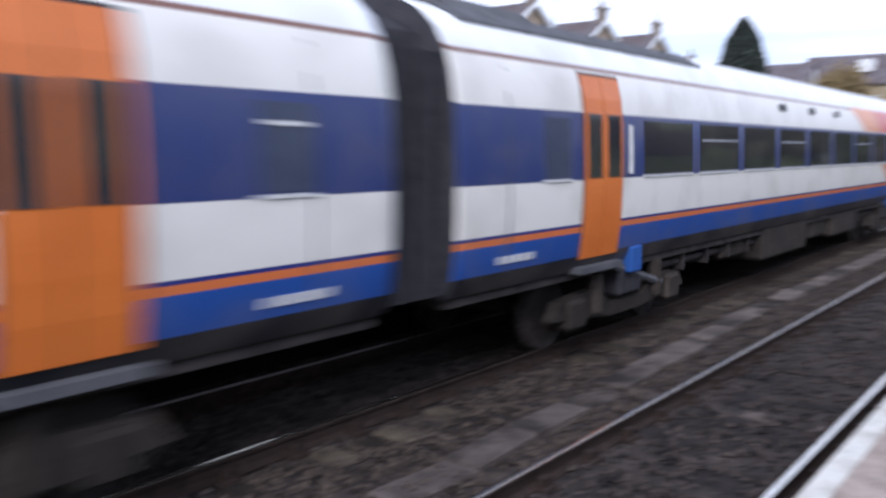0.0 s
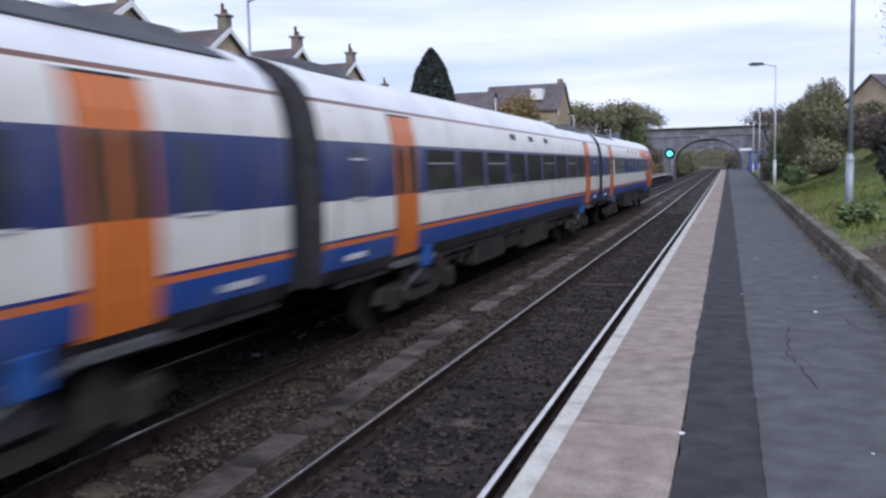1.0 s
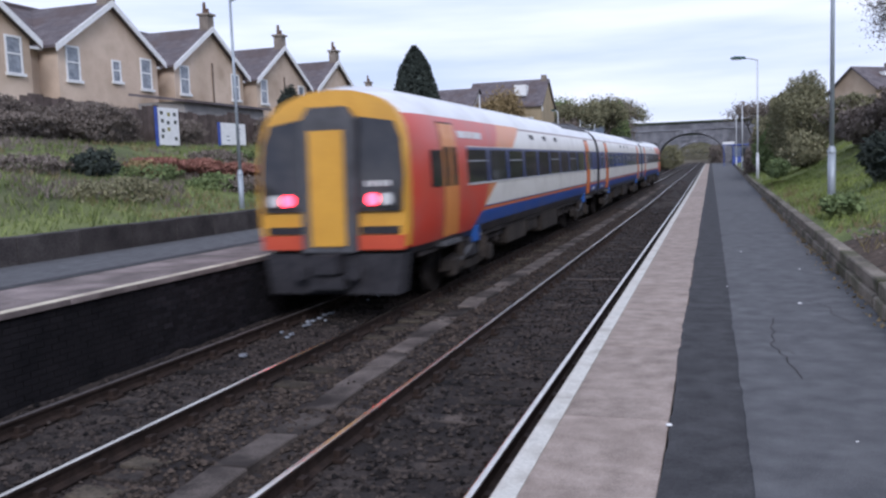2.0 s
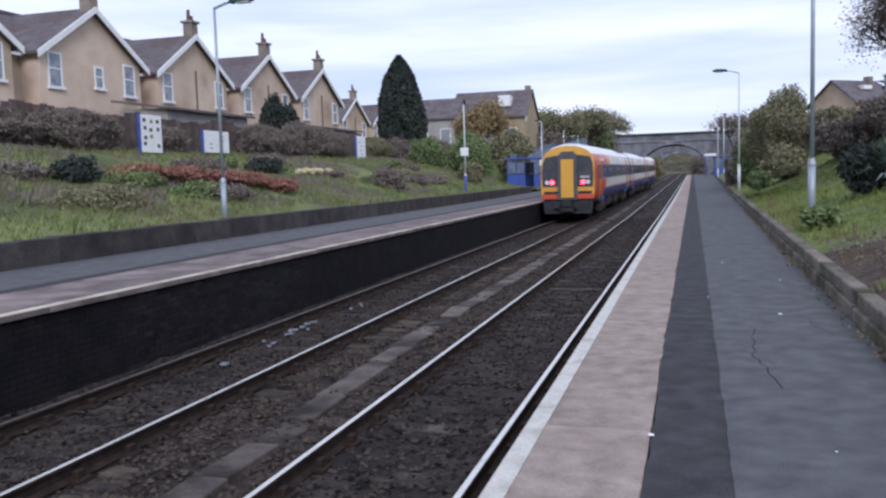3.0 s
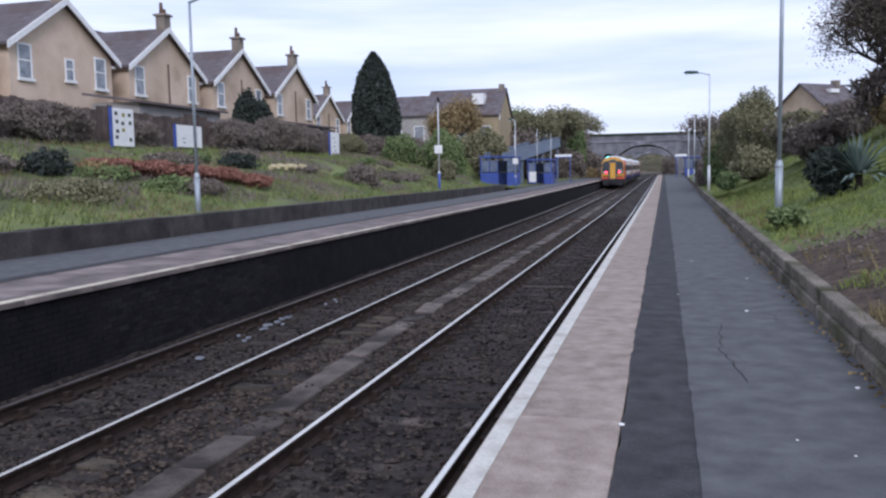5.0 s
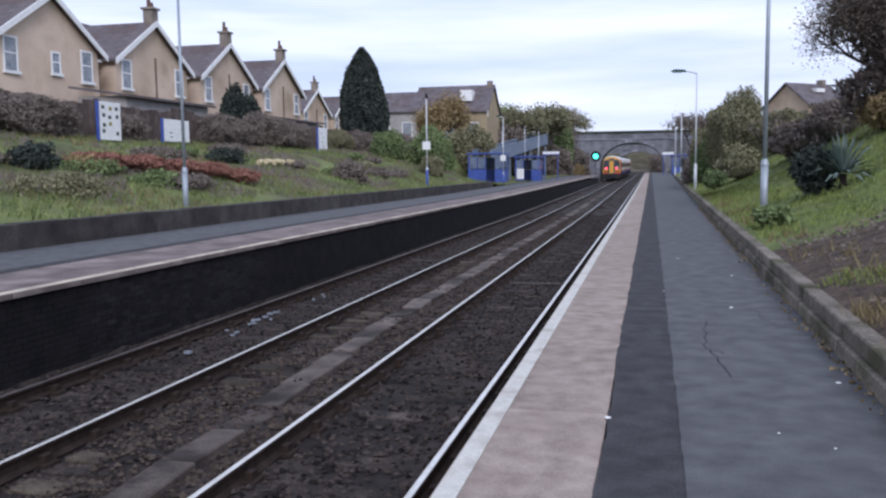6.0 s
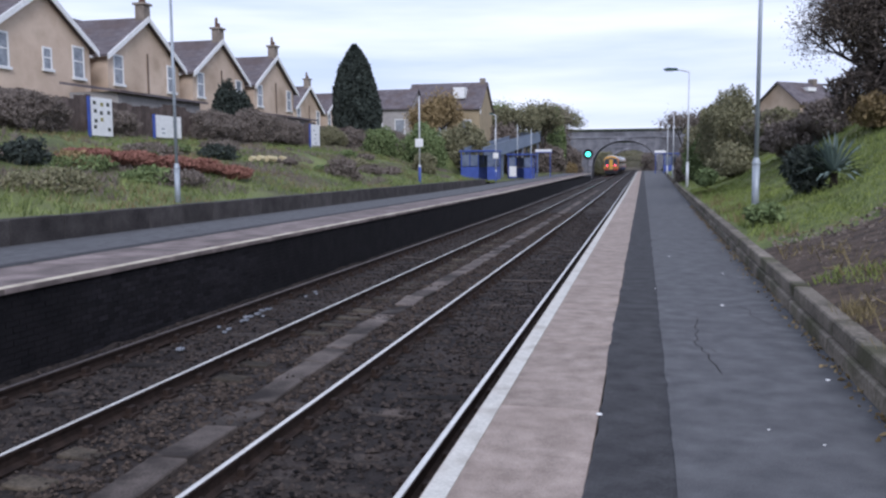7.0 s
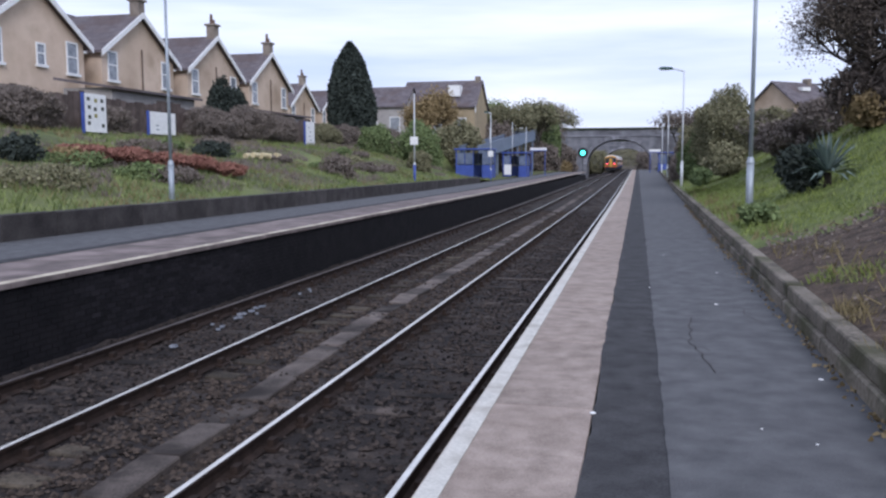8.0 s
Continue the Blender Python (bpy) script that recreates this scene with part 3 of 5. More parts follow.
def cab_front(c):
    """The driving end: yellow face, two dark windscreens, a corridor door in a grey surround, lamps, valance and coupler."""
    def face(outline, y, deep, name, mat, label, lean=0.10):
        bm = bmesh.new()
        prism(bm, outline, "y", y, y + deep)
        for v in bm.verts:
            v.co.y += max(0, v.co.z - 2.0) * lean
        return part(name, bm, mat, c, label)
    half = [(x * 0.955, z) for x, z in HALF if z > 1.0]
    top = [(x, z - 0.16 * max(0, z - 2.9)) for x, z in half]
    face(top + [(-x, z) for x, z in top[-2::-1]], 0.14, 0.2, "face", M_YELLOW, "yellow warning panel of the driving end")
    for s in (-1, 1):
        face([(s * 0.46, 1.66), (s * 1.2, 1.66), (s * 1.24, 2.2), (s * 1.2, 2.78), (s * 1.08, 3.06), (s * 0.46, 3.16)], 0.10, 0.06, "windscreen", M_GLASS_DARK, "dark windscreen")
        face([(s * 0.46, 1.05), (s * 1.23, 1.05), (s * 1.25, 1.28), (s * 0.46, 1.28)], 0.10, 0.06, "lower_panel", M_RED_PANEL, "orange-red lower cab panel")
        face([(s * 0.5, 1.3), (s * 1.15, 1.3), (s * 1.15, 1.42), (s * 0.5, 1.42)], 0.105, 0.05, "lamp_recess", M_SEAL, "black strip beneath the lamps")
        face([(s * 0.6, 1.74), (s * 1.12, 1.74), (s * 1.12, 1.96), (s * 0.6, 1.96)], 0.085, 0.04, "lamp_housing", M_GREY, "grey lamp cluster")
        for x, mat, nm in ((0.74, M_TAIL, "tail_lamp"), (0.98, M_MARKER, "head_lamp")):
            bm = bmesh.new()
            tube(bm, (s * x, 0.05, 1.85), (s * x, 0.12, 1.85), 0.1, seg=14)
            part(nm, bm, mat, c, "lit red tail lamp" if nm == "tail_lamp" else "unlit clear head lamp")
        bm = bmesh.new()
        tube(bm, (s * 0.45, -0.12, 0.72), (s * 0.45, 0.3, 0.72), 0.07, seg=8)
        tube(bm, (s * 0.45, -0.16, 0.72), (s * 0.45, -0.12, 0.72), 0.13, seg=10)
        part("buffer", bm, M_SEAL, c, "small black buffer")
    face([(-0.46, 1.02), (0.46, 1.02), (0.46, 3.1), (0.3, 3.32), (-0.3, 3.32), (-0.46, 3.1)], -0.02, 0.2, "gangway_surround", M_GREY, "dark grey corridor surround", 0.06)
    face([(-0.3, 1.12), (0.3, 1.12), (0.3, 2.95), (-0.3, 2.95)], -0.045, 0.05, "corridor_door", M_YELLOW, "yellow corridor end door", 0.06)
    bm = bmesh.new()
    for j in range(5):
        box(bm, 0.62 + j * 0.09, 0.68 + j * 0.09, 0.085, 0.1, 2.05, 2.14)
    part("lettering", bm, M_SILVER, c, "row of small white marks")
    bm = bmesh.new()
    prism(bm, [(-1.2, 0.98), (-1.12, 0.34), (1.12, 0.34), (1.2, 0.98)], "y", 0.08, 0.5)
    part("valance", bm, M_SEAL, c, "black front valance")
    bm = boxes((-0.22, 0.22, -0.28, 0.15, 0.7, 1.0), (-0.3, 0.3, -0.2, 0.1, 0.45, 0.66))
    part("coupler", bm, M_SEAL, c, "black coupler head")
    for s in (-1, 1):
        for a, b in ((2.95, 3.5), (3.58, 3.95), (4.03, 4.65)):
            part("lettering_bar", on_side(a, b, 2.84, 2.97, s, 0.012, 0.02, steps=1), M_SILVER, c, "white lettering bar")
        part("cab_window", on_side(1.2, 1.85, 1.98, 2.6, s, 0.012, 0.012), M_GLASS_DARK, c, "dark cab side window")


train = thing("train", "three-coach white, blue and orange diesel train speeding away", "train", (TRACK_X, 0, RAIL_Z))
coach(train, 0, True, False)
coach(train, CAR, False, False)
coach(train, 2 * CAR, True, True)

# ---- station: posts, signs, shelters, signal ----
M_WALL_RENDER = surface("cream_render", (0.45, 0.345, 0.265), (0.62, 0.5, 0.4), 1.0, grain=40, bump=0.2, vary=0.06, stain=(0.24, 0.17, 0.11), stain_scale=0.5, amount=0.6)
M_ROOF = surface("slate_roof", (0.075, 0.066, 0.073), (0.16, 0.14, 0.15), 1.6, grain=14, bump=0.3, stain=(0.09, 0.06, 0.05), stain_scale=0.6)
M_WHITE = surface("white_paint", (0.62, 0.62, 0.62), (0.78, 0.78, 0.78), 5, rough=0.6, bump=0.03)
M_PIPE = surface("brown_pipe", (0.10, 0.075, 0.06), (0.16, 0.12, 0.1), 5)
M_CHIMNEY = surface("chimney_stone", (0.15, 0.125, 0.11), (0.28, 0.24, 0.2), 2.5, vary=0.1)
M_POT = surface("clay_pot", (0.08, 0.05, 0.04), (0.17, 0.11, 0.085), 6)
M_WINDOW = surface("house_glass", (0.12, 0.135, 0.16), (0.3, 0.32, 0.35), 1.6, rough=0.08, grain=5, bump=0)
# fence brown is raised slightly, with haze put into the colour
M_FENCE = surface("brown_fence", (0.06, 0.046, 0.042), (0.135, 0.105, 0.094), 3, grain=25, vary=0.3)
M_SHED = surface("shed_wall", (0.24, 0.225, 0.22), (0.36, 0.34, 0.33), 1.5)
M_GALV = surface("galvanised_post", (0.24, 0.27, 0.31), (0.36, 0.4, 0.44), 3, rough=0.5, metal=0.3, bump=0.03)
M_POST_WHITE = surface("pale_post", (0.42, 0.44, 0.47), (0.58, 0.6, 0.63), 3, rough=0.5, bump=0.03)
M_LAMP_HEAD = surface("lamp_head", (0.02, 0.055, 0.05), (0.05, 0.1, 0.09), 5)
M_LENS = surface("lamp_lens", (0.5, 0.5, 0.5), (0.65, 0.65, 0.65), 4, rough=0.2)
M_BLUE = surface("shelter_blue", (0.03, 0.056, 0.24), (0.055, 0.095, 0.36), 2.5, rough=0.5, bump=0.05)
M_BLUE_GREY = surface("ramp_blue_grey", (0.10, 0.13, 0.19), (0.17, 0.21, 0.28), 1.5, rough=0.6)
M_PANE = surface("shelter_glazing", (0.20, 0.22, 0.26), (0.32, 0.34, 0.38), 1.5, rough=0.15, grain=8, bump=0)
M_SHELTER_PANE = surface("tinted_shelter_glazing", (0.09, 0.115, 0.18), (0.17, 0.2, 0.28), 1.5, rough=0.15, grain=8, bump=0)
M_SIGN_DARK = surface("sign_dark", (0.05, 0.055, 0.05), (0.10, 0.105, 0.095), 5)
M_SIGN_OLIVE = surface("sign_olive", (0.22, 0.2, 0.07), (0.3, 0.27, 0.1), 5)
M_GREEN_LIGHT = glow("green_aspect", (0.10, 0.95, 0.72), 2.2)
# stone colour carries a lift that stands in for haze over the distant bridge
M_BRIDGE = surface("bridge_stone", (0.12, 0.122, 0.14), (0.27, 0.27, 0.3), 0.8, grain=8, bump=0.4, vary=0.25, stain=(0.035, 0.032, 0.035), stain_scale=0.25)
M_MOSS = surface("mossy_coping", (0.02, 0.03, 0.018), (0.05, 0.06, 0.035), 2)
M_OCHRE = surface("ochre_stone", (0.25, 0.2, 0.13), (0.37, 0.3, 0.2), 1.0, grain=12)


def lamp_post(x, y, z, top, arm, pale=False, board=False):
    """A stepped street lamp; arm is the head's reach across (+x) or 0 for a bare head along the platform."""
    t = thing("street_lamp", "pale steel platform lamp post with a slim head" if pale else "galvanised steel platform lamp post with a slim head", "street lamp", (x, y, z), group="platform lamps")
    mat = M_POST_WHITE if pale else M_GALV
    h = top - z
    bm = bmesh.new()
    tube(bm, (0, 0, -0.3), (0, 0, 1.0), 0.072, 0.072, 14)
    part("base_column", bm, M_BLUE if board else mat, t, "blue painted lower column" if board else "", True)
    bm = bmesh.new()
    tube(bm, (0, 0, 0.98), (0, 0, 1.1), 0.086, 0.05, 14)
    part("collar", bm, mat, t)
    bm = bmesh.new()
    tube(bm, (0, 0, 1.08), (0, 0, h), 0.044, 0.034, 12)
    part("shaft", bm, mat, t, smooth=True)
    if arm:
        a = 1 if arm > 0 else -1
        bm = bmesh.new()
        tube(bm, (0, 0, h - 0.02), (arm * 0.35, 0, h + 0.08), 0.04, 0.035, 8)
        tube(bm, (arm * 0.35, 0, h + 0.08), (arm * 0.6, 0, h + 0.12), 0.035, 0.03, 8)
        part("arm", bm, mat, t)
        bm = bmesh.new()
        prism(bm, [(arm * 0.5, h + 0.07), (arm * 1.15, h + 0.1), (arm * 1.2, h + 0.16), (arm * 1.0, h + 0.22), (arm * 0.55, h + 0.18)], "y", -0.12, 0.12)
        part("head", bm, M_LAMP_HEAD, t, "dark lamp head")
        part("lens", boxes((min(arm * 0.7, arm * 1.1), max(arm * 0.7, arm * 1.1), -0.09, 0.09, h + 0.05, h + 0.085)), M_LENS, t, "pale lamp lens")
    if board:
        part("notice", bevelled(-0.22, 0.22, -0.1, -0.06, 2.05, 2.5, 0.01), M_WHITE, t, "small white notice plate")
    return t


lamp_post(-11.0, 19.94, 0.42, 5.92, 0.95)
lamp_post(-11.0, 44.85, 0.42, 5.22, 0, True, True)
lamp_post(-10.9, 69.0, 0.0, 5.55, -0.45, True, True)
lamp_post(-11.2, 94.0, 0.0, 5.5, 0, True)
lamp_post(3.1, 17.87, 0.42, 6.6, -1.1)
lamp_post(3.08, 44.6, 0.45, 6.05, -1.05, True)
lamp_post(3.25, 71.0, 0.3, 5.3, 0, True)
lamp_post(3.5, 97.0, 0.3, 5.7, 0, True)
for x, y, top in ((-15.6, 96, 5.6), (-13.6, 100, 6.4), (-17.8, 90, 5.2)):
    lamp_post(x, y, 0.1, top, 0, True)


def notice_board(y0, y1, z0, z1, x, kind):
    t = thing("notice_board", ("white board of small dark pictures" if kind == 1 else "weathered white board with faded marks" if kind == 2 else "tall white board with faint marks") + " on the bank", "sign", (x, (y0 + y1) / 2, z0))
    w, h = y1 - y0, z1 - z0
    part("panel", bevelled(-0.03, 0.03, -w / 2, w / 2, 0, h, 0.01), M_WHITE, t)
    part("side_frame", boxes((-0.06, 0.04, -w / 2 - 0.09, -w / 2, -0.05, h + 0.02)), M_BLUE, t, "blue edge of the board")
    for s in (-1, 1):
        part("leg", boxes((-0.1, -0.04, s * w * 0.3 - 0.04, s * w * 0.3 + 0.04, -0.8, h * 0.8)), M_FENCE, t)
    rnd = random.Random(kind)
    if kind == 1:
        for r in range(4):
            for c in range(3):
                if (r + c) % 5 == 4:
                    continue
                yy, zz = -w * 0.3 + c * w * 0.3 + rnd.uniform(-0.04, 0.04), h * (0.84 - 0.21 * r) + rnd.uniform(-0.04, 0.04)
                part("picture", boxes((0.03, 0.036, yy - 0.09, yy + 0.09, zz - 0.07, zz + 0.07)), M_SIGN_OLIVE if (r, c) in ((0, 1), (2, 1)) else M_SIGN_DARK, t, "small dark picture")
    else:
        for k in range(4):
            yy, zz = rnd.uniform(-0.25, 0.25) * w, h * (0.75 - 0.18 * k)
            part("mark", boxes((0.03, 0.035, yy - 0.12, yy + 0.12, zz - 0.03, zz + 0.03)), M_PANE, t, "faded grey mark")


notice_board(28.3, 29.65, 2.66, 4.12, -19.5, 1)
notice_board(33.0, 35.1, 2.75, 3.72, -19.7, 2)
notice_board(50.2, 51.7, 2.66, 4.12, -19.5, 3)


def shelter(x0, x1, y0, y1, h, label):
    """A framed blue shelter with glazed upper panels, roofed with a thin overhanging slab."""
    t = thing("platform_shelter", label, "shelter", ((x0 + x1) / 2, (y0 + y1) / 2, 0.0), group="platform shelters")
    w, d = (x1 - x0) / 2, (y1 - y0) / 2
    for sx in (-1, 1):
        for sy in (-1, 1):
            part("post", boxes((sx * w - 0.05, sx * w + 0.05, sy * d - 0.05, sy * d + 0.05, 0, h)), M_BLUE, t)
    n = max(2, round(2 * w / 0.9))
    for k in range(n):
        a, b = -w + 2 * w * k / n, -w + 2 * w * (k + 1) / n
        for y in (-d, d):
            if k == n // 2 and y < 0:
                continue
            part("lower_panel", boxes((a + 0.03, b - 0.03, y - 0.02, y + 0.02, 0.08, h * 0.5)), M_BLUE, t, "dark blue lower panel")
            part("pane", boxes((a + 0.06, b - 0.06, y - 0.012, y + 0.012, h * 0.53, h * 0.9)), M_SHELTER_PANE, t, "grey glazed pane")
            part("mullion", boxes((b - 0.03, b + 0.03, y - 0.035, y + 0.035, 0, h)), M_BLUE, t)
    for x in (-w, w):
        part("lower_panel", boxes((x - 0.02, x + 0.02, -d + 0.05, d - 0.05, 0.08, h * 0.5)), M_BLUE, t)
        part("pane", boxes((x - 0.012, x + 0.012, -d + 0.05, d - 0.05, h * 0.53, h * 0.9)), M_SHELTER_PANE, t)
    part("roof", bevelled(-w - 0.18, w + 0.18, -d - 0.2, d + 0.2, h, h + 0.14, 0.03), M_BLUE, t, "flat dark blue roof")
    return t


shelter(-15.5, -12.3, 77, 79.5, 2.75, "blue framed platform shelter with glazed panels")
shelter(-12.2, -9.9, 84, 86.5, 2.5, "closed dark blue platform shelter with glazed panels")
shelter(3.7, 5.6, 118, 124, 2.9, "small blue shelter on the near platform")


def totem(x, y, z0, z1, w, label):
    t = thing("station_sign", label, "sign", (x, y, 0.0))
    part("board", bevelled(-w / 2, w / 2, -0.03, 0.03, z0, z1, 0.01), M_WHITE, t)
    for s in (-1, 1):
        part("leg", boxes((s * w * 0.4 - 0.04, s * w * 0.4 + 0.04, 0.03, 0.09, 0, z1)), M_BLUE, t)
    part("blue_band", boxes((-w / 2, w / 2, -0.036, -0.03, z0, z0 + 0.1)), M_BLUE, t, "blue band with unreadable writing")


totem(-9.6, 92, 2.85, 3.2, 1.8, "long white platform name board on blue legs")
totem(3.0, 112, 2.9, 3.3, 1.4, "small white platform name board on blue legs")
totem(-11.6, 83, 0.3, 1.4, 0.7, "white poster board beside a blue shelter")

signal = thing("railway_signal", "tall railway signal post showing a green light", "signal", (-7.45, 134, BED))
bm = bmesh.new()
tube(bm, (0, 0, -0.1), (0, 0, 4.9), 0.07, seg=10)
part("post", bm, M_GREY, signal)
bm = bmesh.new()
tube(bm, (0, -0.12, 4.3), (0, -0.08, 4.3), 0.8, seg=24)
part("backplate", bm, M_SEAL, signal, "round black backplate")
bm = bmesh.new()
tube(bm, (0, -0.2, 4.3), (0, -0.12, 4.3), 0.38, seg=20)
part("lit_aspect", bm, M_GREEN_LIGHT, signal, "glowing green light")
part("hood", boxes((-0.4, 0.4, -0.5, -0.12, 4.9, 4.94)), M_SEAL, signal)

# access ramp to the road bridge
ramp = thing("access_ramp", "blue-grey sided ramp climbing to the road bridge", "ramp", (-14.9, 0, 0))
for x in (-0.9, 0.9):
    bm = bmesh.new()
    prism(bm, [(80, 1.9), (126, 5.0), (126, 6.5), (80, 3.1)], "x", x - 0.05, x + 0.05)
    part("side_panel", bm, M_BLUE_GREY, ramp)
    bm = bmesh.new()
    prism(bm, [(80, 3.1), (126, 6.5), (126, 6.6), (80, 3.2)], "x", x - 0.08, x + 0.08)
    part("handrail", bm, M_BLUE_GREY, ramp)
bm = bmesh.new()
prism(bm, [(80, 1.8), (126, 4.95), (126, 5.1), (80, 1.95)], "x", -0.85, 0.85)
part("deck", bm, M_GREY_BOX, ramp)
for y in range(84, 126, 8):
    for x in (-0.8, 0.8):
        part("support", boxes((x - 0.1, x + 0.1, y - 0.1, y + 0.1, -0.1, 1.9 + (y - 80) * 0.068)), M_BLUE_GREY, ramp)


# ---- road bridge ----
def arch_bridge(y, depth, cx, half, spring, rise, top, x0, x1):
    b = thing("road_bridge", "dark stone arch road bridge over the railway", "bridge", (0, y, 0), kind="structure")
    n = 28
    arc = [(cx + half * math.cos(math.pi * k / n), spring + rise * math.sin(math.pi * k / n)) for k in range(n + 1)]
    bm = bmesh.new()
    for yy in (0, depth):
        for (xa, za), (xb, zb) in zip(arc, arc[1:]):
            bm.faces.new([bm.verts.new(v) for v in ((xa, yy, za), (xb, yy, zb), (xb, yy, top), (xa, yy, top))])
        for xa, xb in ((x0, cx - half), (cx + half, x1)):
            bm.faces.new([bm.verts.new(v) for v in ((xa, yy, -1.3), (xb, yy, -1.3), (xb, yy, top), (xa, yy, top))])
    for (xa, za), (xb, zb) in zip(arc, arc[1:]):
        bm.faces.new([bm.verts.new(v) for v in ((xa, 0, za), (xa, depth, za), (xb, depth, zb), (xb, 0, zb))])
    for xx in (cx - half, cx + half):
        bm.faces.new([bm.verts.new(v) for v in ((xx, 0, -1.3), (xx, depth, -1.3), (xx, depth, spring), (xx, 0, spring))])
    bm.faces.new([bm.verts.new(v) for v in ((x0, 0, top), (x1, 0, top), (x1, depth, top), (x0, depth, top))])
    bmesh.ops.remove_doubles(bm, verts=bm.verts[:], dist=0.001)
    part("masonry", bm, M_BRIDGE, b)
    for k in range(n):
        a0, a1 = math.pi * (k + 0.06) / n, math.pi * (k + 0.94) / n
        bm = bmesh.new()
        prism(bm, [(cx + (half + o) * math.cos(a), spring + (rise + o) * math.sin(a)) for o, a in ((0, a0), (0.7, a0), (0.7, a1), (0, a1))], "y", -0.12, 0.1)
        part("voussoir", bm, M_BRIDGE, b)
    part("string_course", boxes((x0, x1, -0.2, 0, top - 1.35, top - 1.15)), M_BRIDGE, b)
    part("coping", boxes((x0, x1, -0.25, 0.35, top, top + 0.35)), M_MOSS, b, "dark mossy parapet coping")
    return b


arch_bridge(170, 8, -2.7, 6.2, 1.4, 4.9, 8.2, -30, 26)
arch_bridge(262, 8, -2.7, 6.4, 1.6, 4.6, 8.4, -40, 40)

# ---- houses ----
def window_unit(house, y, z0, w, h, x=0.0):
    win = part("window", boxes((x - 0.1, x + 0.012, y - w / 2, y + w / 2, z0, z0 + h)), M_WINDOW, house, "sash window with a white frame")
    bm = boxes((x - 0.06, x + 0.045, y - w / 2 - 0.1, y - w / 2, z0 - 0.02, z0 + h + 0.1), (x - 0.06, x + 0.045, y + w / 2, y + w / 2 + 0.1, z0 - 0.02, z0 + h + 0.1), (x - 0.06, x + 0.045, y - w / 2, y + w / 2, z0 + h, z0 + h + 0.1), (x - 0.06, x + 0.035, y - w / 2, y + w / 2, z0 + h * 0.52, z0 + h * 0.52 + 0.07))
    part("frame", bm, M_WHITE, win, "white painted frame")
    part("sill", boxes((x - 0.06, x + 0.14, y - w / 2 - 0.16, y + w / 2 + 0.16, z0 - 0.16, z0 - 0.02)), M_WHITE, win, "white stone sill")


def slope(bm, p0, p1, p2, p3, thick=0.14):
    a = [bm.verts.new(p) for p in (p0, p1, p2, p3)]
    b = [bm.verts.new((p[0], p[1], p[2] - thick)) for p in (p0, p1, p2, p3)]
    bm.faces.new(a)
    bm.faces.new(b[::-1])
    for i in range(4):
        bm.faces.new((a[i], b[i], b[(i + 1) % 4], a[(i + 1) % 4]))
    bmesh.ops.recalc_face_normals(bm, faces=bm.faces[:])


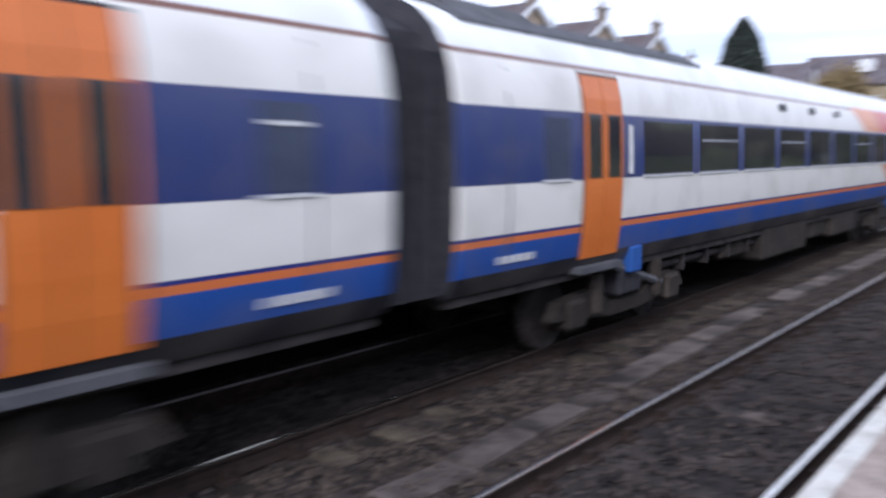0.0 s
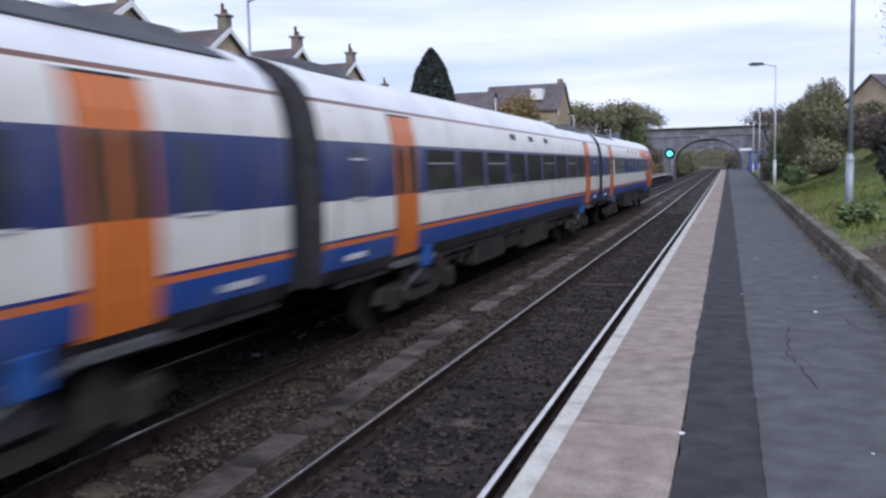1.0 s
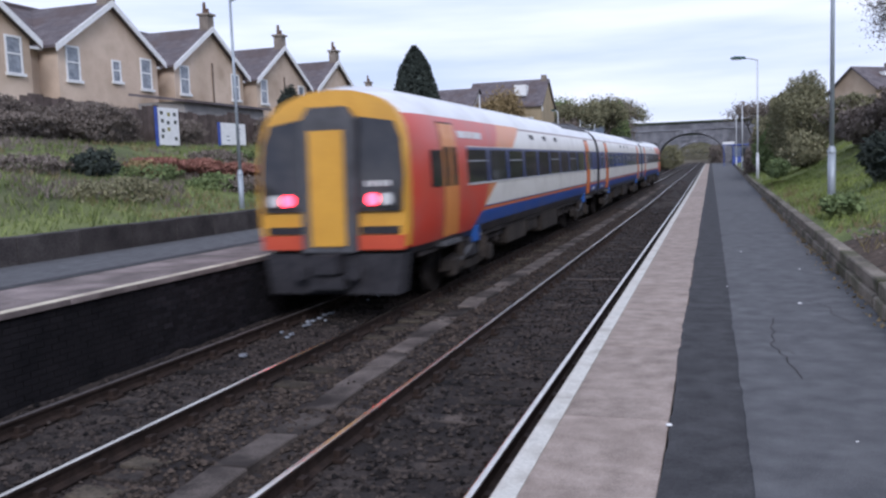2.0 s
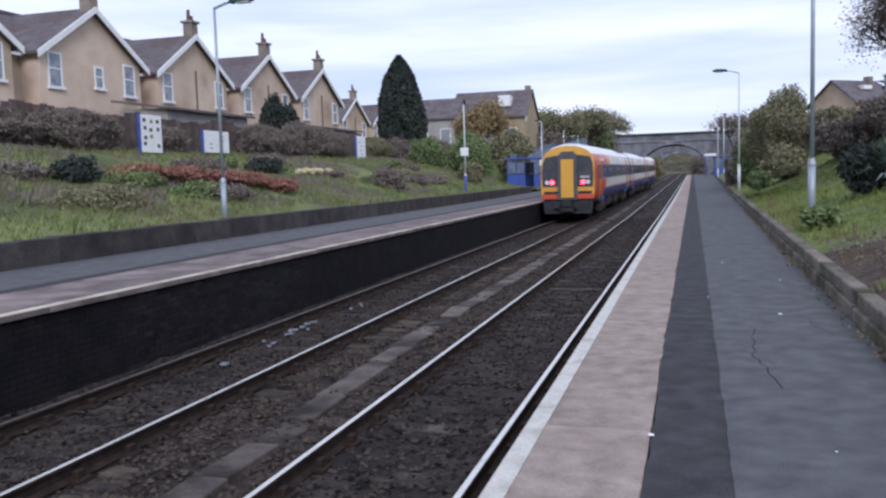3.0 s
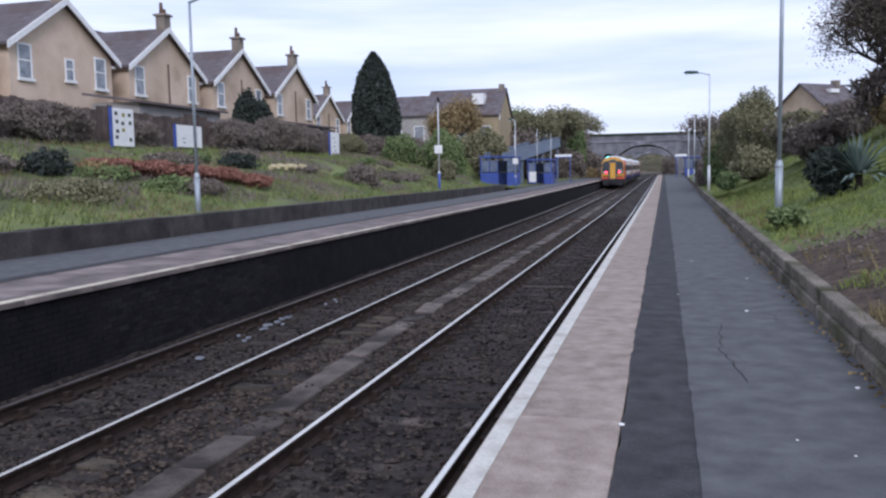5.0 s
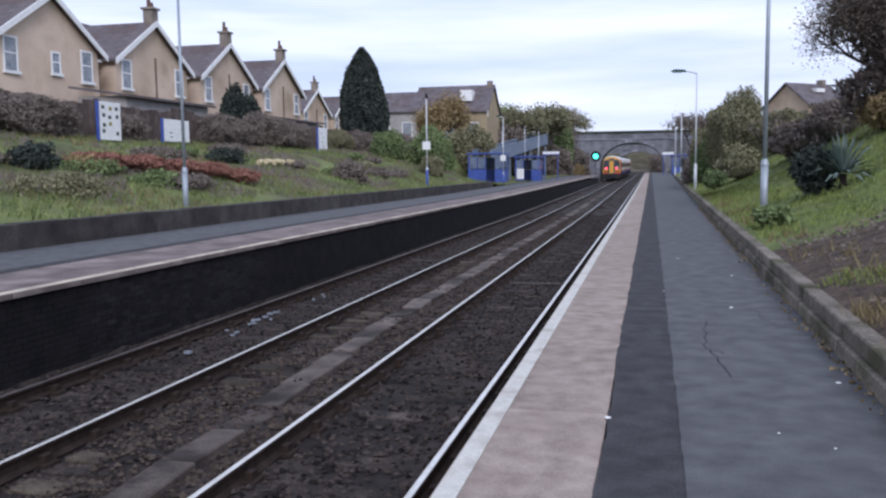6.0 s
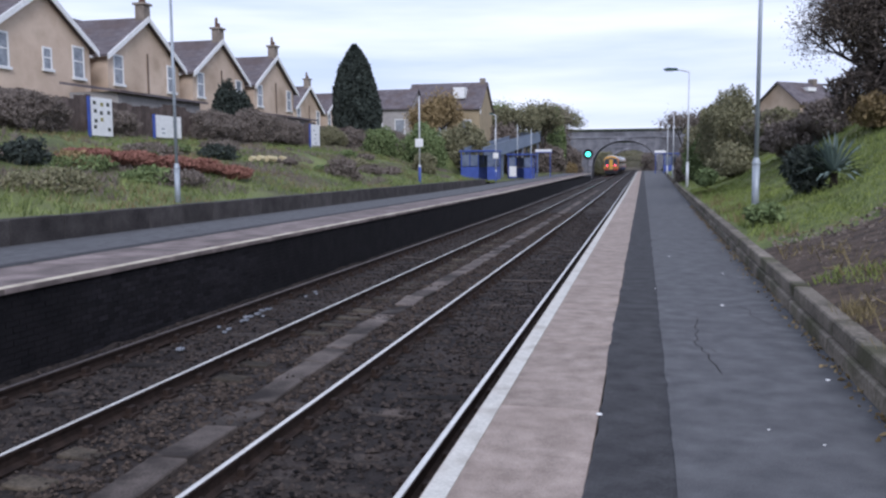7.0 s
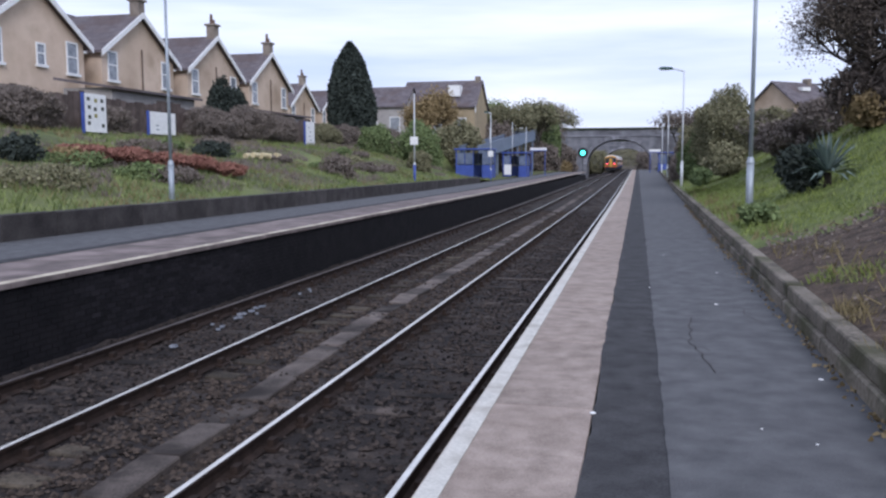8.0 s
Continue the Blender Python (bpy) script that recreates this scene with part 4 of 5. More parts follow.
def house(x, y, middle=False):
    """A rendered house whose gabled wing faces the railway, with a slated main roof along the terrace; y is the gable's middle."""
    h = thing("house", "cream rendered gabled house with slate roof and white bargeboards", "house", (x, y, 0), group="terrace above the railway")
    g, e, r, base = 3.72, 7.75, 10.15, 2.2
    bm = bmesh.new()
    prism(bm, [(-g, base), (g, base), (g, e), (0, r), (-g, e)], "x", -6.0, 0.0)
    part("gable_wing", bm, M_WALL_RENDER, h)
    bm = bmesh.new()
    prism(bm, [(-8.6, base), (-1.1, base), (-1.1, e), (-4.8, r + 0.05), (-8.6, e)], "y", -5.38, 3.7)
    part("main_wall", bm, M_WALL_RENDER, h)
    k = (r - e) / g
    for s in (-1, 1):
        bm = bmesh.new()
        o = 0.35
        slope(bm, (0.3, 0, r + 0.16), (0.3, s * (g + o), e - k * o + 0.16), (-5.2, s * (g + o), e - k * o + 0.16), (-5.2, 0, r + 0.16))
        part("wing_roof", bm, M_ROOF, h, "grey-brown slate roof slope")
        bm = bmesh.new()
        prism(bm, [(0, r + 0.2), (s * (g + o + 0.05), e - k * (o + 0.05) + 0.2), (s * (g + o + 0.05), e - k * (o + 0.05) - 0.12), (0, r - 0.12)], "x", 0.3, 0.37)
        part("bargeboard", bm, M_WHITE, h, "white painted bargeboard")
    for s, xe in ((1, -0.75), (-1, -9.0)):
        bm = bmesh.new()
        slope(bm, (-4.8, -5.45, r + 0.2), (xe, -5.45, e - 0.1), (xe, 3.75, e - 0.1), (-4.8, 3.75, r + 0.2))
        part("main_roof", bm, M_ROOF, h, "grey-brown slate roof slope")
    part("ridge", boxes((-4.95, -4.65, -5.45, 3.75, r + 0.14, r + 0.3)), M_ROOF, h)
    for xx, yy, tall in ((-0.06, 0.0, 0.85), (-4.8, -3.5, 0.5)):
        st = part("chimney", bevelled(xx - 0.3, xx + 0.3, yy - 0.34, yy + 0.34, r - (0.12 if tall > 0.8 else 1.2), r + tall, 0.03), M_CHIMNEY, h, "stone chimney stack")
        part("cap", boxes((xx - 0.4, xx + 0.4, yy - 0.43, yy + 0.43, r + tall, r + tall + 0.12)), M_CHIMNEY, st)
        if tall > 0.8:
            for d in (-0.16, 0.16):
                bm = bmesh.new()
                tube(bm, (xx, yy + d, r + tall + 0.12), (xx, yy + d, r + tall + 0.62 - d), 0.12, 0.09, 10)
                part("pot", bm, M_POT, st, "clay chimney pot")
    window_unit(h, -2.75, 6.2, 0.75, 1.5)
    if middle:
        window_unit(h, 0.35, 6.4, 0.5, 0.95)
    else:
        bm = bmesh.new()
        tube(bm, (0.06, 0.15, 2.2), (0.06, 0.15, 8.2), 0.05, seg=6)
        part("drainpipe", bm, M_PIPE, h)
    window_unit(h, 2.75, 6.2, 0.75, 1.5)
    window_unit(h, -2.3, 3.4, 0.9, 1.4)
    window_unit(h, 2.3, 3.4, 0.9, 1.4)
    bm = bmesh.new()
    tube(bm, (-1.0, -4.5, 2.2), (-1.0, -4.5, 7.7), 0.06, seg=6)
    part("drainpipe", bm, M_WHITE, h, "white drainpipe")
    part("gutter", boxes((-0.8, -0.66, -5.4, -3.9, e - 0.26, e - 0.14)), M_WHITE, h)
    return h


house(-28.0, 36.6, True)
second = house(-28.0, 45.6)
for x, y in ((-28.0, 27.5), (-28.0, 54.75), (-28.0, 63.8), (-35.0, 88.0), (-35.0, 97.1), (-28.0, 18.4)):
    copy_thing(second, pose(x, y, 0))


def plain_house(name, label, at, turn, w, d, base, eave, ridge, wall, wins):
    """A plain gabled block: ridge along its local x, front at -y."""
    h = thing(name, label, "house", at, turn)
    bm = bmesh.new()
    prism(bm, [(-d / 2, base), (d / 2, base), (d / 2, eave), (0, ridge), (-d / 2, eave)], "x", -w / 2, w / 2)
    part("wall", bm, wall, h)
    k = (ridge - eave) / (d / 2)
    for s in (-1, 1):
        bm = bmesh.new()
        slope(bm, (-w / 2 - 0.25, 0, ridge + 0.15), (w / 2 + 0.25, 0, ridge + 0.15), (w / 2 + 0.25, s * (d / 2 + 0.35), eave - k * 0.35 + 0.15), (-w / 2 - 0.25, s * (d / 2 + 0.35), eave - k * 0.35 + 0.15))
        part("roof", bm, M_ROOF, h, "dark slate roof slope")
    for x, z, ww, hh in wins:
        win = part("window", boxes((x - ww / 2, x + ww / 2, -d / 2 - 0.012, -d / 2 + 0.1, z, z + hh)), M_WINDOW, h, "window with a white frame")
        part("frame", boxes((x - ww / 2 - 0.09, x - ww / 2, -d / 2 - 0.04, -d / 2 + 0.05, z, z + hh), (x + ww / 2, x + ww / 2 + 0.09, -d / 2 - 0.04, -d / 2 + 0.05, z, z + hh), (x - ww / 2 - 0.09, x + ww / 2 + 0.09, -d / 2 - 0.04, -d / 2 + 0.05, z + hh, z + hh + 0.09)), M_WHITE, win)
        part("sill", boxes((x - ww / 2 - 0.12, x + ww / 2 + 0.12, -d / 2 - 0.1, -d / 2 + 0.05, z - 0.12, z)), M_WHITE, win)
    return h


plain_house("outbuilding", "long low pale building with a grey-brown roof", (-30.3, 101, 0), 0, 8.4, 7, 2.5, 8.4, 10.75, M_SHED, [(-2.6, 5.4, 1.1, 1.6), (0.2, 5.4, 1.1, 1.6), (3.0, 5.4, 1.1, 1.6)])
big = plain_house("stone_house", "large ochre stone house with a dark slate roof", (-22.7, 104, 0), 0, 9.2, 8.5, 2.0, 8.4, 11.6, M_OCHRE, [(-3, 5.2, 1, 1.7), (0, 5.2, 1, 1.7), (3, 5.2, 1, 1.7)])
part("dormer", boxes((1.2, 2.6, -3.4, -1.6, 9.6, 10.9)), M_WHITE, big, "white dormer window")
part("chimney", boxes((3.9, 4.5, -0.4, 0.4, 11.2, 12.2)), M_CHIMNEY, big)
part("bargeboard", boxes((4.72, 4.8, -4.6, -4.4, 7.6, 8.4)), M_WHITE, big)
right = plain_house("stone_cottage", "pale stone house with a dark roof above the bank", (14.3, 81.6, 0), 40, 5.0, 4.6, 3.0, 6.7, 8.5, M_WALL_RENDER, [(-1.3, 5.2, 0.8, 1.0), (1.0, 5.2, 0.8, 1.0)])
part("chimney", boxes((1.5, 2.0, -0.3, 0.3, 8.2, 9.0)), M_CHIMNEY, right)
part("rooflight", boxes((-0.3, 0.7, -1.3, -0.7, 7.8, 8.12)), M_WHITE, right, "white rooflight")

# fence of upright boards along the top of the bank, and two sheds behind it
fence = thing("board_fence", "dark brown close-boarded garden fence", "fence", (-21.4, 0, 0))
rail_bm = bmesh.new()
for k in range(170):
    y = 17 + k * 0.36
    z = bank_left(-21.4, y)
    top = z + 1.55 + 0.12 * math.sin(k // 6 * 2.3)
    part("board", boxes((-0.015, 0.015, y, y + 0.34, z - 0.1, top + 0.04 * math.sin(k * 1.7))), M_FENCE, fence)
box(rail_bm, -0.06, -0.02, 17, 78, 3.2, 3.3)
part("fence_rail", rail_bm, M_FENCE, fence)


def shed(x, y0, y1, z0, z1, label):
    s = thing("garden_shed", label, "shed", (x, (y0 + y1) / 2, z0 - 0.6))
    d = (y1 - y0) / 2
    h = z1 - z0 + 0.6
    part("wall", boxes((-2.6, 0, -d, d, 0, h)), M_SHED, s)
    bm = bmesh.new()
    slope(bm, (0.35, -d - 0.3, h + 0.02), (0.35, d + 0.3, h + 0.02), (-2.9, d + 0.3, h + 0.5), (-2.9, -d - 0.3, h + 0.5), 0.12)
    part("roof", bm, M_ROOF, s, "lean-to dark roof")
    part("window", boxes((0.0, 0.02, -0.5, 0.5, h * 0.45, h * 0.8)), M_WINDOW, s)


shed(-23.2, 35.6, 43.2, 3.2, 5.05, "long pale garden shed with a lean-to dark roof")
shed(-22.6, 53.2, 58.0, 3.2, 4.85, "small dark garden shed with a flat roof")

# ---- vegetation ----
# dark, green, brown and olive leaf colours are lightened to imitate distance haze
M_LEAF_DARK = island_surface("dark_conifer_leaf", (0.03, 0.038, 0.034), (0.058, 0.07, 0.06))
M_LEAF_GREEN = island_surface("green_leaf", (0.09, 0.125, 0.055), (0.2, 0.25, 0.11))
M_LEAF_BROWN = island_surface("brown_leaf", (0.125, 0.105, 0.094), (0.22, 0.186, 0.163))
M_LEAF_OLIVE = island_surface("olive_leaf", (0.12, 0.12, 0.07), (0.25, 0.235, 0.145))
M_LEAF_GOLD = island_surface("autumn_leaf", (0.17, 0.125, 0.06), (0.31, 0.235, 0.13))
M_LEAF_RUST = island_surface("rust_leaf", (0.2, 0.095, 0.075), (0.33, 0.165, 0.13))
M_LEAF_GREY = island_surface("blue_grey_leaf", (0.05, 0.075, 0.068), (0.15, 0.2, 0.18), 0.6)
M_PETAL = island_surface("pale_flower", (0.4, 0.34, 0.2), (0.65, 0.58, 0.42))
M_STRAW = island_surface("straw", (0.11, 0.09, 0.045), (0.24, 0.195, 0.105))
M_LEAF_TREE = island_surface("withered_leaf", (0.05, 0.042, 0.036), (0.15, 0.122, 0.1))
M_BARK = surface("bark", (0.02, 0.016, 0.013), (0.06, 0.05, 0.042), 4, grain=30, bump=0.5)
RNG = np.random.RandomState(7)


def cloud_mesh(name, centres, size, material, parent=None, long=1.6, up=0.0, quad=True):
    """Many small leaves, each a folded pair of triangles, at the given centres."""
    n = len(centres)
    d = RNG.normal(size=(n, 3))
    d[:, 2] = d[:, 2] * (1 - up) + up * 1.5
    d /= np.linalg.norm(d, axis=1, keepdims=True)
    s = np.cross(d, RNG.normal(size=(n, 3)))
    s /= np.linalg.norm(s, axis=1, keepdims=True)
    k = size * RNG.uniform(0.55, 1.35, (n, 1))
    c = np.asarray(centres, float)
    v = np.stack([c - d * k * long / 2, c + s * k / 2 + np.cross(d, s) * k * 0.15, c + d * k * long / 2, c - s * k / 2 + np.cross(d, s) * k * 0.15], 1).reshape(-1, 3)
    i = np.arange(n)[:, None] * 4
    faces = np.concatenate([i + [0, 1, 2], i + [0, 2, 3]])
    me = bpy.data.meshes.new(name)
    me.from_pydata(v.tolist(), [], faces.tolist())
    me.materials.append(material)
    ob = new(name, me)
    if parent:
        ob.parent = parent
    return ob


def blob(n, r, seed, shell=0.55, rough=0.35):
    """Points in an uneven ellipsoid, denser to its outside, with gaps."""
    rs = np.random.RandomState(seed)
    d = rs.normal(size=(n, 3))
    d /= np.linalg.norm(d, axis=1, keepdims=True)
    lump = np.array([noise.noise((x * 1.7 + seed, y * 1.7, z * 1.7)) + 0.5 * noise.noise((x * 4 + seed, y * 4, z * 4)) for x, y, z in d])
    rad = (1 + rough * lump) * (shell + (1 - shell) * rs.uniform(0, 1, n)) ** 0.8
    keep = rs.uniform(-0.75, 1, n) < 0.55 + lump
    return (d * rad[:, None] * np.asarray(r))[keep]


def bush(name, label, at, r, n, size, material, seed=1, long=1.6, category="bush", group="", extra=None):
    t = thing(name, label, category, at, group=group)
    p = blob(int(n * 1.5), r, seed)
    size *= 0.8
    p[:, 2] = np.maximum(p[:, 2], -r[2] * 0.85)
    cloud_mesh("foliage", p, size, material, t, long)
    bm = bmesh.new()
    rs = random.Random(seed)
    for k in range(7):
        a = rs.uniform(0, math.tau)
        tube(bm, (0, 0, -r[2]), (math.cos(a) * r[0] * 0.6, math.sin(a) * r[1] * 0.6, r[2] * rs.uniform(0.1, 0.6)), 0.035, 0.01, 5)
    part("stems", bm, M_BARK, t)
    if extra:
        q = blob(extra[1], np.asarray(r) * 1.03, seed + 50, 0.85)
        cloud_mesh("blossom" if extra[0] is M_PETAL else "turned_leaves", q, size * 0.9, extra[0], t)
    return t


def limb(bm, p, d, length, r, depth, rs, tips):
    q = p + d * length
    tube(bm, p, q, r, r * 0.7, 6 if depth > 1 else 4, caps=False)
    if depth == 0:
        tips.append(q)
        return
    for _ in range(3 if depth > 1 else 4):
        e = (d + Vector((rs.uniform(-1, 1), rs.uniform(-1, 1), rs.uniform(-0.55, 0.75))) * 0.75).normalized()
        limb(bm, q, e, length * rs.uniform(0.6, 0.85), r * 0.62, depth - 1, rs, tips)


def tree(name, label, at, length, r, depth, seed, material, per_tip, size, spread=0.35, lean=(0, 0, 1)):
    t = thing(name, label, "tree", at)
    bm, tips, rs = bmesh.new(), [], random.Random(seed)
    limb(bm, Vector((0, 0, -0.4)), Vector(lean).normalized(), length, r, depth, rs, tips)
    part("trunk", bm, M_BARK, t, "dark branching trunk")
    if per_tip:
        c = np.repeat(np.array([tuple(v) for v in tips]), per_tip, 0)
        cloud_mesh("crown", c + np.random.RandomState(seed).normal(size=c.shape) * spread, size, material, t)
    return t


def conifer(at, h, r, n, seed, label, material=M_LEAF_DARK):
    t = thing("conifer", label, "tree", at, group="dark conifers")
    rs = np.random.RandomState(seed)
    u = rs.uniform(0, 1, n)
    a = rs.uniform(0, math.tau, n)
    prof = np.interp(u, [0, 0.1, 0.35, 0.6, 0.8, 0.93, 1], [0.75, 0.95, 1.0, 0.86, 0.56, 0.26, 0.02])
    lump = np.array([noise.noise((math.cos(x) * 1.5 + seed, math.sin(x) * 1.5, y * 5)) for x, y in zip(a, u)])
    rad = r * prof * (1 + 0.22 * lump) * (0.8 + 0.2 * rs.uniform(0, 1, n))
    c = np.stack([rad * np.cos(a), rad * np.sin(a), u * h], 1)
    cloud_mesh("crown", c, 0.2, material, t, 2.2, 0.6)
    inner = bmesh.new()
    for k in range(7):
        tube(inner, (0, 0, h * k / 8), (0, 0, h * (k + 1) / 8), r * 0.82 * float(np.interp(k / 8, [0, 0.35, 0.6, 0.8, 1], [0.8, 1, 0.86, 0.56, 0.1])), r * 0.82 * float(np.interp((k + 1) / 8, [0, 0.35, 0.6, 0.8, 1], [0.8, 1, 0.86, 0.56, 0.1])), 12, caps=False)
    part("dense_inner_growth", inner, M_LEAF_DARK, t)
    bm = bmesh.new()
    tube(bm, (0, 0, -1.5), (0, 0, h * 0.8), 0.22, 0.05, 8)
    part("trunk", bm, M_BARK, t)


conifer((-22.2, 66.7, 3.0), 8.3, 2.0, 17000, 3, "tall dense dark conifer above the bank")
bush("bush", "tall rounded dark evergreen beside a garden fence", (-23.4, 46.7, 4.5), (0.8, 0.95, 1.9), 7000, 0.13, M_LEAF_DARK, 4, 2.0)
bush("bush", "rounded dark evergreen beside a garden fence", (-23.2, 48.1, 4.4), (0.8, 0.9, 1.65), 6000, 0.13, M_LEAF_DARK, 5, 2.0)

# brambles and hedges along the garden fence
for k, (y, z, rx, ry, rz, mat, n) in enumerate((
    (21.5, 3.4, 0.9, 3.0, 0.75, M_LEAF_BROWN, 5200), (26.2, 3.4, 0.9, 2.4, 0.8, M_LEAF_BROWN, 4600), (31.6, 3.25, 0.7, 1.4, 0.55, M_LEAF_BROWN, 2000),
    (40.5, 3.4, 0.9, 2.6, 0.85, M_LEAF_BROWN, 4200), (45.3, 3.6, 1.0, 2.6, 1.15, M_LEAF_BROWN, 5200), (49.0, 3.5, 0.9, 2.0, 1.0, M_LEAF_BROWN, 3600),
    (56.6, 3.4, 0.9, 2.6, 0.9, M_LEAF_OLIVE, 3600), (61.8, 3.4, 1.0, 3.0, 1.0, M_LEAF_BROWN, 4200), (67.5, 3.4, 1.0, 3.2, 1.05, M_LEAF_OLIVE, 4000), (73.5, 3.4, 1.1, 3.2, 1.1, M_LEAF_BROWN, 3600),
)):
    bush("hedge", "brown leafless bramble hedge along the garden fence" if mat is M_LEAF_BROWN else "dull olive hedge along the garden fence", (-20.7, y, z), (rx, ry, rz), int(n * 3.0), 0.06, mat, 20 + k, 3.0, "hedge", "hedges along the fence")

for name, label, at, r, n, size, mat, seed in (
    ("bush", "dark rounded evergreen bush on the bank", (-15.2, 19.4, 1.75), (0.6, 0.75, 0.5), 2200, 0.1, M_LEAF_DARK, 41),
    ("bush", "rounded dark twiggy bush by the platform wall", (-12.6, 36.9, 1.1), (0.75, 0.85, 0.8), 3600, 0.09, M_LEAF_BROWN, 42),
    ("bush", "dull green shrub on the bank", (-17.2, 57.5, 3.0), (1.2, 1.5, 1.2), 3600, 0.14, M_LEAF_GREEN, 43),
    ("bush", "large rounded green shrub behind the platform", (-14.6, 59.6, 2.3), (1.6, 2.3, 2.2), 9000, 0.14, M_LEAF_GREEN, 44),
    ("bush", "rusty brown shrub behind the platform wall", (-12.9, 53.3, 1.4), (0.8, 1.0, 1.0), 3200, 0.11, M_LEAF_OLIVE, 45),
    ("bush", "low dark scrub on the bank", (-16.0, 31.6, 2.0), (0.6, 1.2, 0.4), 1500, 0.1, M_LEAF_DARK, 46),
    ("bush", "low brown scrub at the foot of the bank", (-12.8, 17.4, 1.0), (0.7, 1.7, 0.4), 3000, 0.07, M_LEAF_OLIVE, 47),
    ("bush", "low green scrub at the foot of the bank", (-13.4, 22.6, 1.1), (0.6, 1.4, 0.35), 1700, 0.1, M_LEAF_GREEN, 48),
    ("bush", "yellowing scrub on the bank", (-14.8, 20.9, 1.6), (0.45, 0.7, 0.35), 900, 0.09, M_LEAF_GOLD, 49),
    ("bush", "low brown scrub on the bank", (-14.6, 44.0, 1.5), (0.8, 1.8, 0.45), 2000, 0.11, M_LEAF_OLIVE, 50),
):
    bush(name, label, at, r, n, size, mat, seed)
for k, (y, x, ry) in enumerate(((21.9, -15.1, 0.9), (23.2, -14.6, 1.0), (24.6, -14.1, 1.0), (25.9, -13.8, 0.9), (27.1, -13.2, 0.7))):
    bush("dead_bracken", "rusty red dead bracken sprawling over the bank", (x, y, bank_left(x, y) + 0.16), (0.85, ry, 0.24), 3600, 0.07, M_LEAF_RUST, 60 + k, 1.8, "bracken", "dead bracken patch")
M_CUT_WOOD = surface("cut_wood", (0.34, 0.28, 0.16), (0.6, 0.52, 0.33), 3, grain=20)
for k in range(12):
    rs = random.Random(400 + k)
    x, y = rs.uniform(-17.4, -11.8), 18 + 3.0 * k + rs.uniform(-1, 1)
    dull = k % 3 != 1
    bush("scrub", "low tangled brown scrub on the rough bank" if dull else "low dull green scrub on the rough bank", (x, y, bank_left(x, y) + 0.12), (rs.uniform(0.4, 0.8), rs.uniform(0.8, 1.7), rs.uniform(0.22, 0.36)), 1700, 0.07, M_LEAF_BROWN if dull else M_LEAF_GREEN, 410 + k, 2.2, "scrub", "scrub on the far bank")
logs = thing("log_pile", "pale cut logs lying on the bank", "logs", (-15.0, 34.1, bank_left(-15.0, 34.1)))
for k in range(7):
    bm = bmesh.new()
    tube(bm, (0.1 * (k % 3), -1.6 + 0.52 * k, 0.2 + 0.06 * (k % 2)), (0.15 * (k % 2), -1.25 + 0.53 * k, 0.24), 0.12, 0.11, 8)
    part("log", bm, M_CUT_WOOD, logs)

# trees by the far end of the station and behind it
tree("tree", "yellowing tree in front of a stone house", (-20.4, 89.0, 2.4), 1.95, 0.18, 4, 5, M_LEAF_GOLD, 90, 0.17, 0.5)
bush("bush", "broad olive bush beneath a stone house", (-17.0, 84.5, 3.2), (2.6, 2.6, 2.6), 7000, 0.24, M_LEAF_OLIVE, 71)
for k, (x, y, l, s, mat, d) in enumerate((
    (-17.5, 118, 2.55, 81, M_LEAF_OLIVE, 22), (-13.8, 128, 2.75, 82, M_LEAF_OLIVE, 22), (-20.5, 124, 2.9, 83, M_LEAF_GREEN, 20), (-15.5, 142, 3.1, 84, M_LEAF_BROWN, 24),
    (-12.0, 146, 3.1, 85, M_LEAF_OLIVE, 22), (-24, 130, 2.5, 86, M_LEAF_BROWN, 20), (7.5, 150, 3.1, 87, M_LEAF_BROWN, 14), (12.5, 132, 2.2, 88, M_LEAF_OLIVE, 20), (-14, 190, 2.6, 89, M_LEAF_BROWN, 8), (8.2, 190, 2.6, 90, M_LEAF_BROWN, 6),
)):
    tree("tree", "bare-branched brown autumn tree by the railway" if mat is M_LEAF_BROWN else "dull green tree by the railway", (x, y, 1.5), l, 0.22, 4, s, mat, d * 3, 0.2, 0.62)
for k, (x, y, z, r, n, mat) in enumerate((
    (-17.5, 110, 3.0, (3.2, 4, 3.6), 6000, M_LEAF_BROWN), (-22, 116, 4.5, (4, 5, 4.6), 7000, M_LEAF_OLIVE), (-13.5, 131, 1.8, (3.0, 4, 2.6), 5000, M_LEAF_BROWN), (-17.5, 134, 2.5, (3.5, 4, 3.4), 6000, M_LEAF_OLIVE), (-12.2, 152, 2.0, (2.6, 4, 3.0), 5000, M_LEAF_BROWN), (-9.5, 215, 2.0, (4, 5, 3.4), 4000, M_LEAF_OLIVE), (4.5, 222, 2.0, (4, 5, 3.6), 4000, M_LEAF_BROWN), (-2.5, 300, 2.5, (12, 5, 4.5), 6000, M_LEAF_OLIVE),
)):
    bush("thicket", "brown autumn thicket beside the line", (x, y, z), r, int(n * 1.6), 0.3, mat, 100 + k, 1.5, "thicket", "thickets beside the line")
conifer((-12.6, 136.0, 1.2), 9.6, 1.5, 5200, 7, "narrow dark conifer among trees near the bridge", M_LEAF_GREEN)
bush("bush", "small golden bush at the platform end", (-9.4, 127, 0.6), (0.9, 1.0, 1.3), 1400, 0.18, M_LEAF_GOLD, 110)

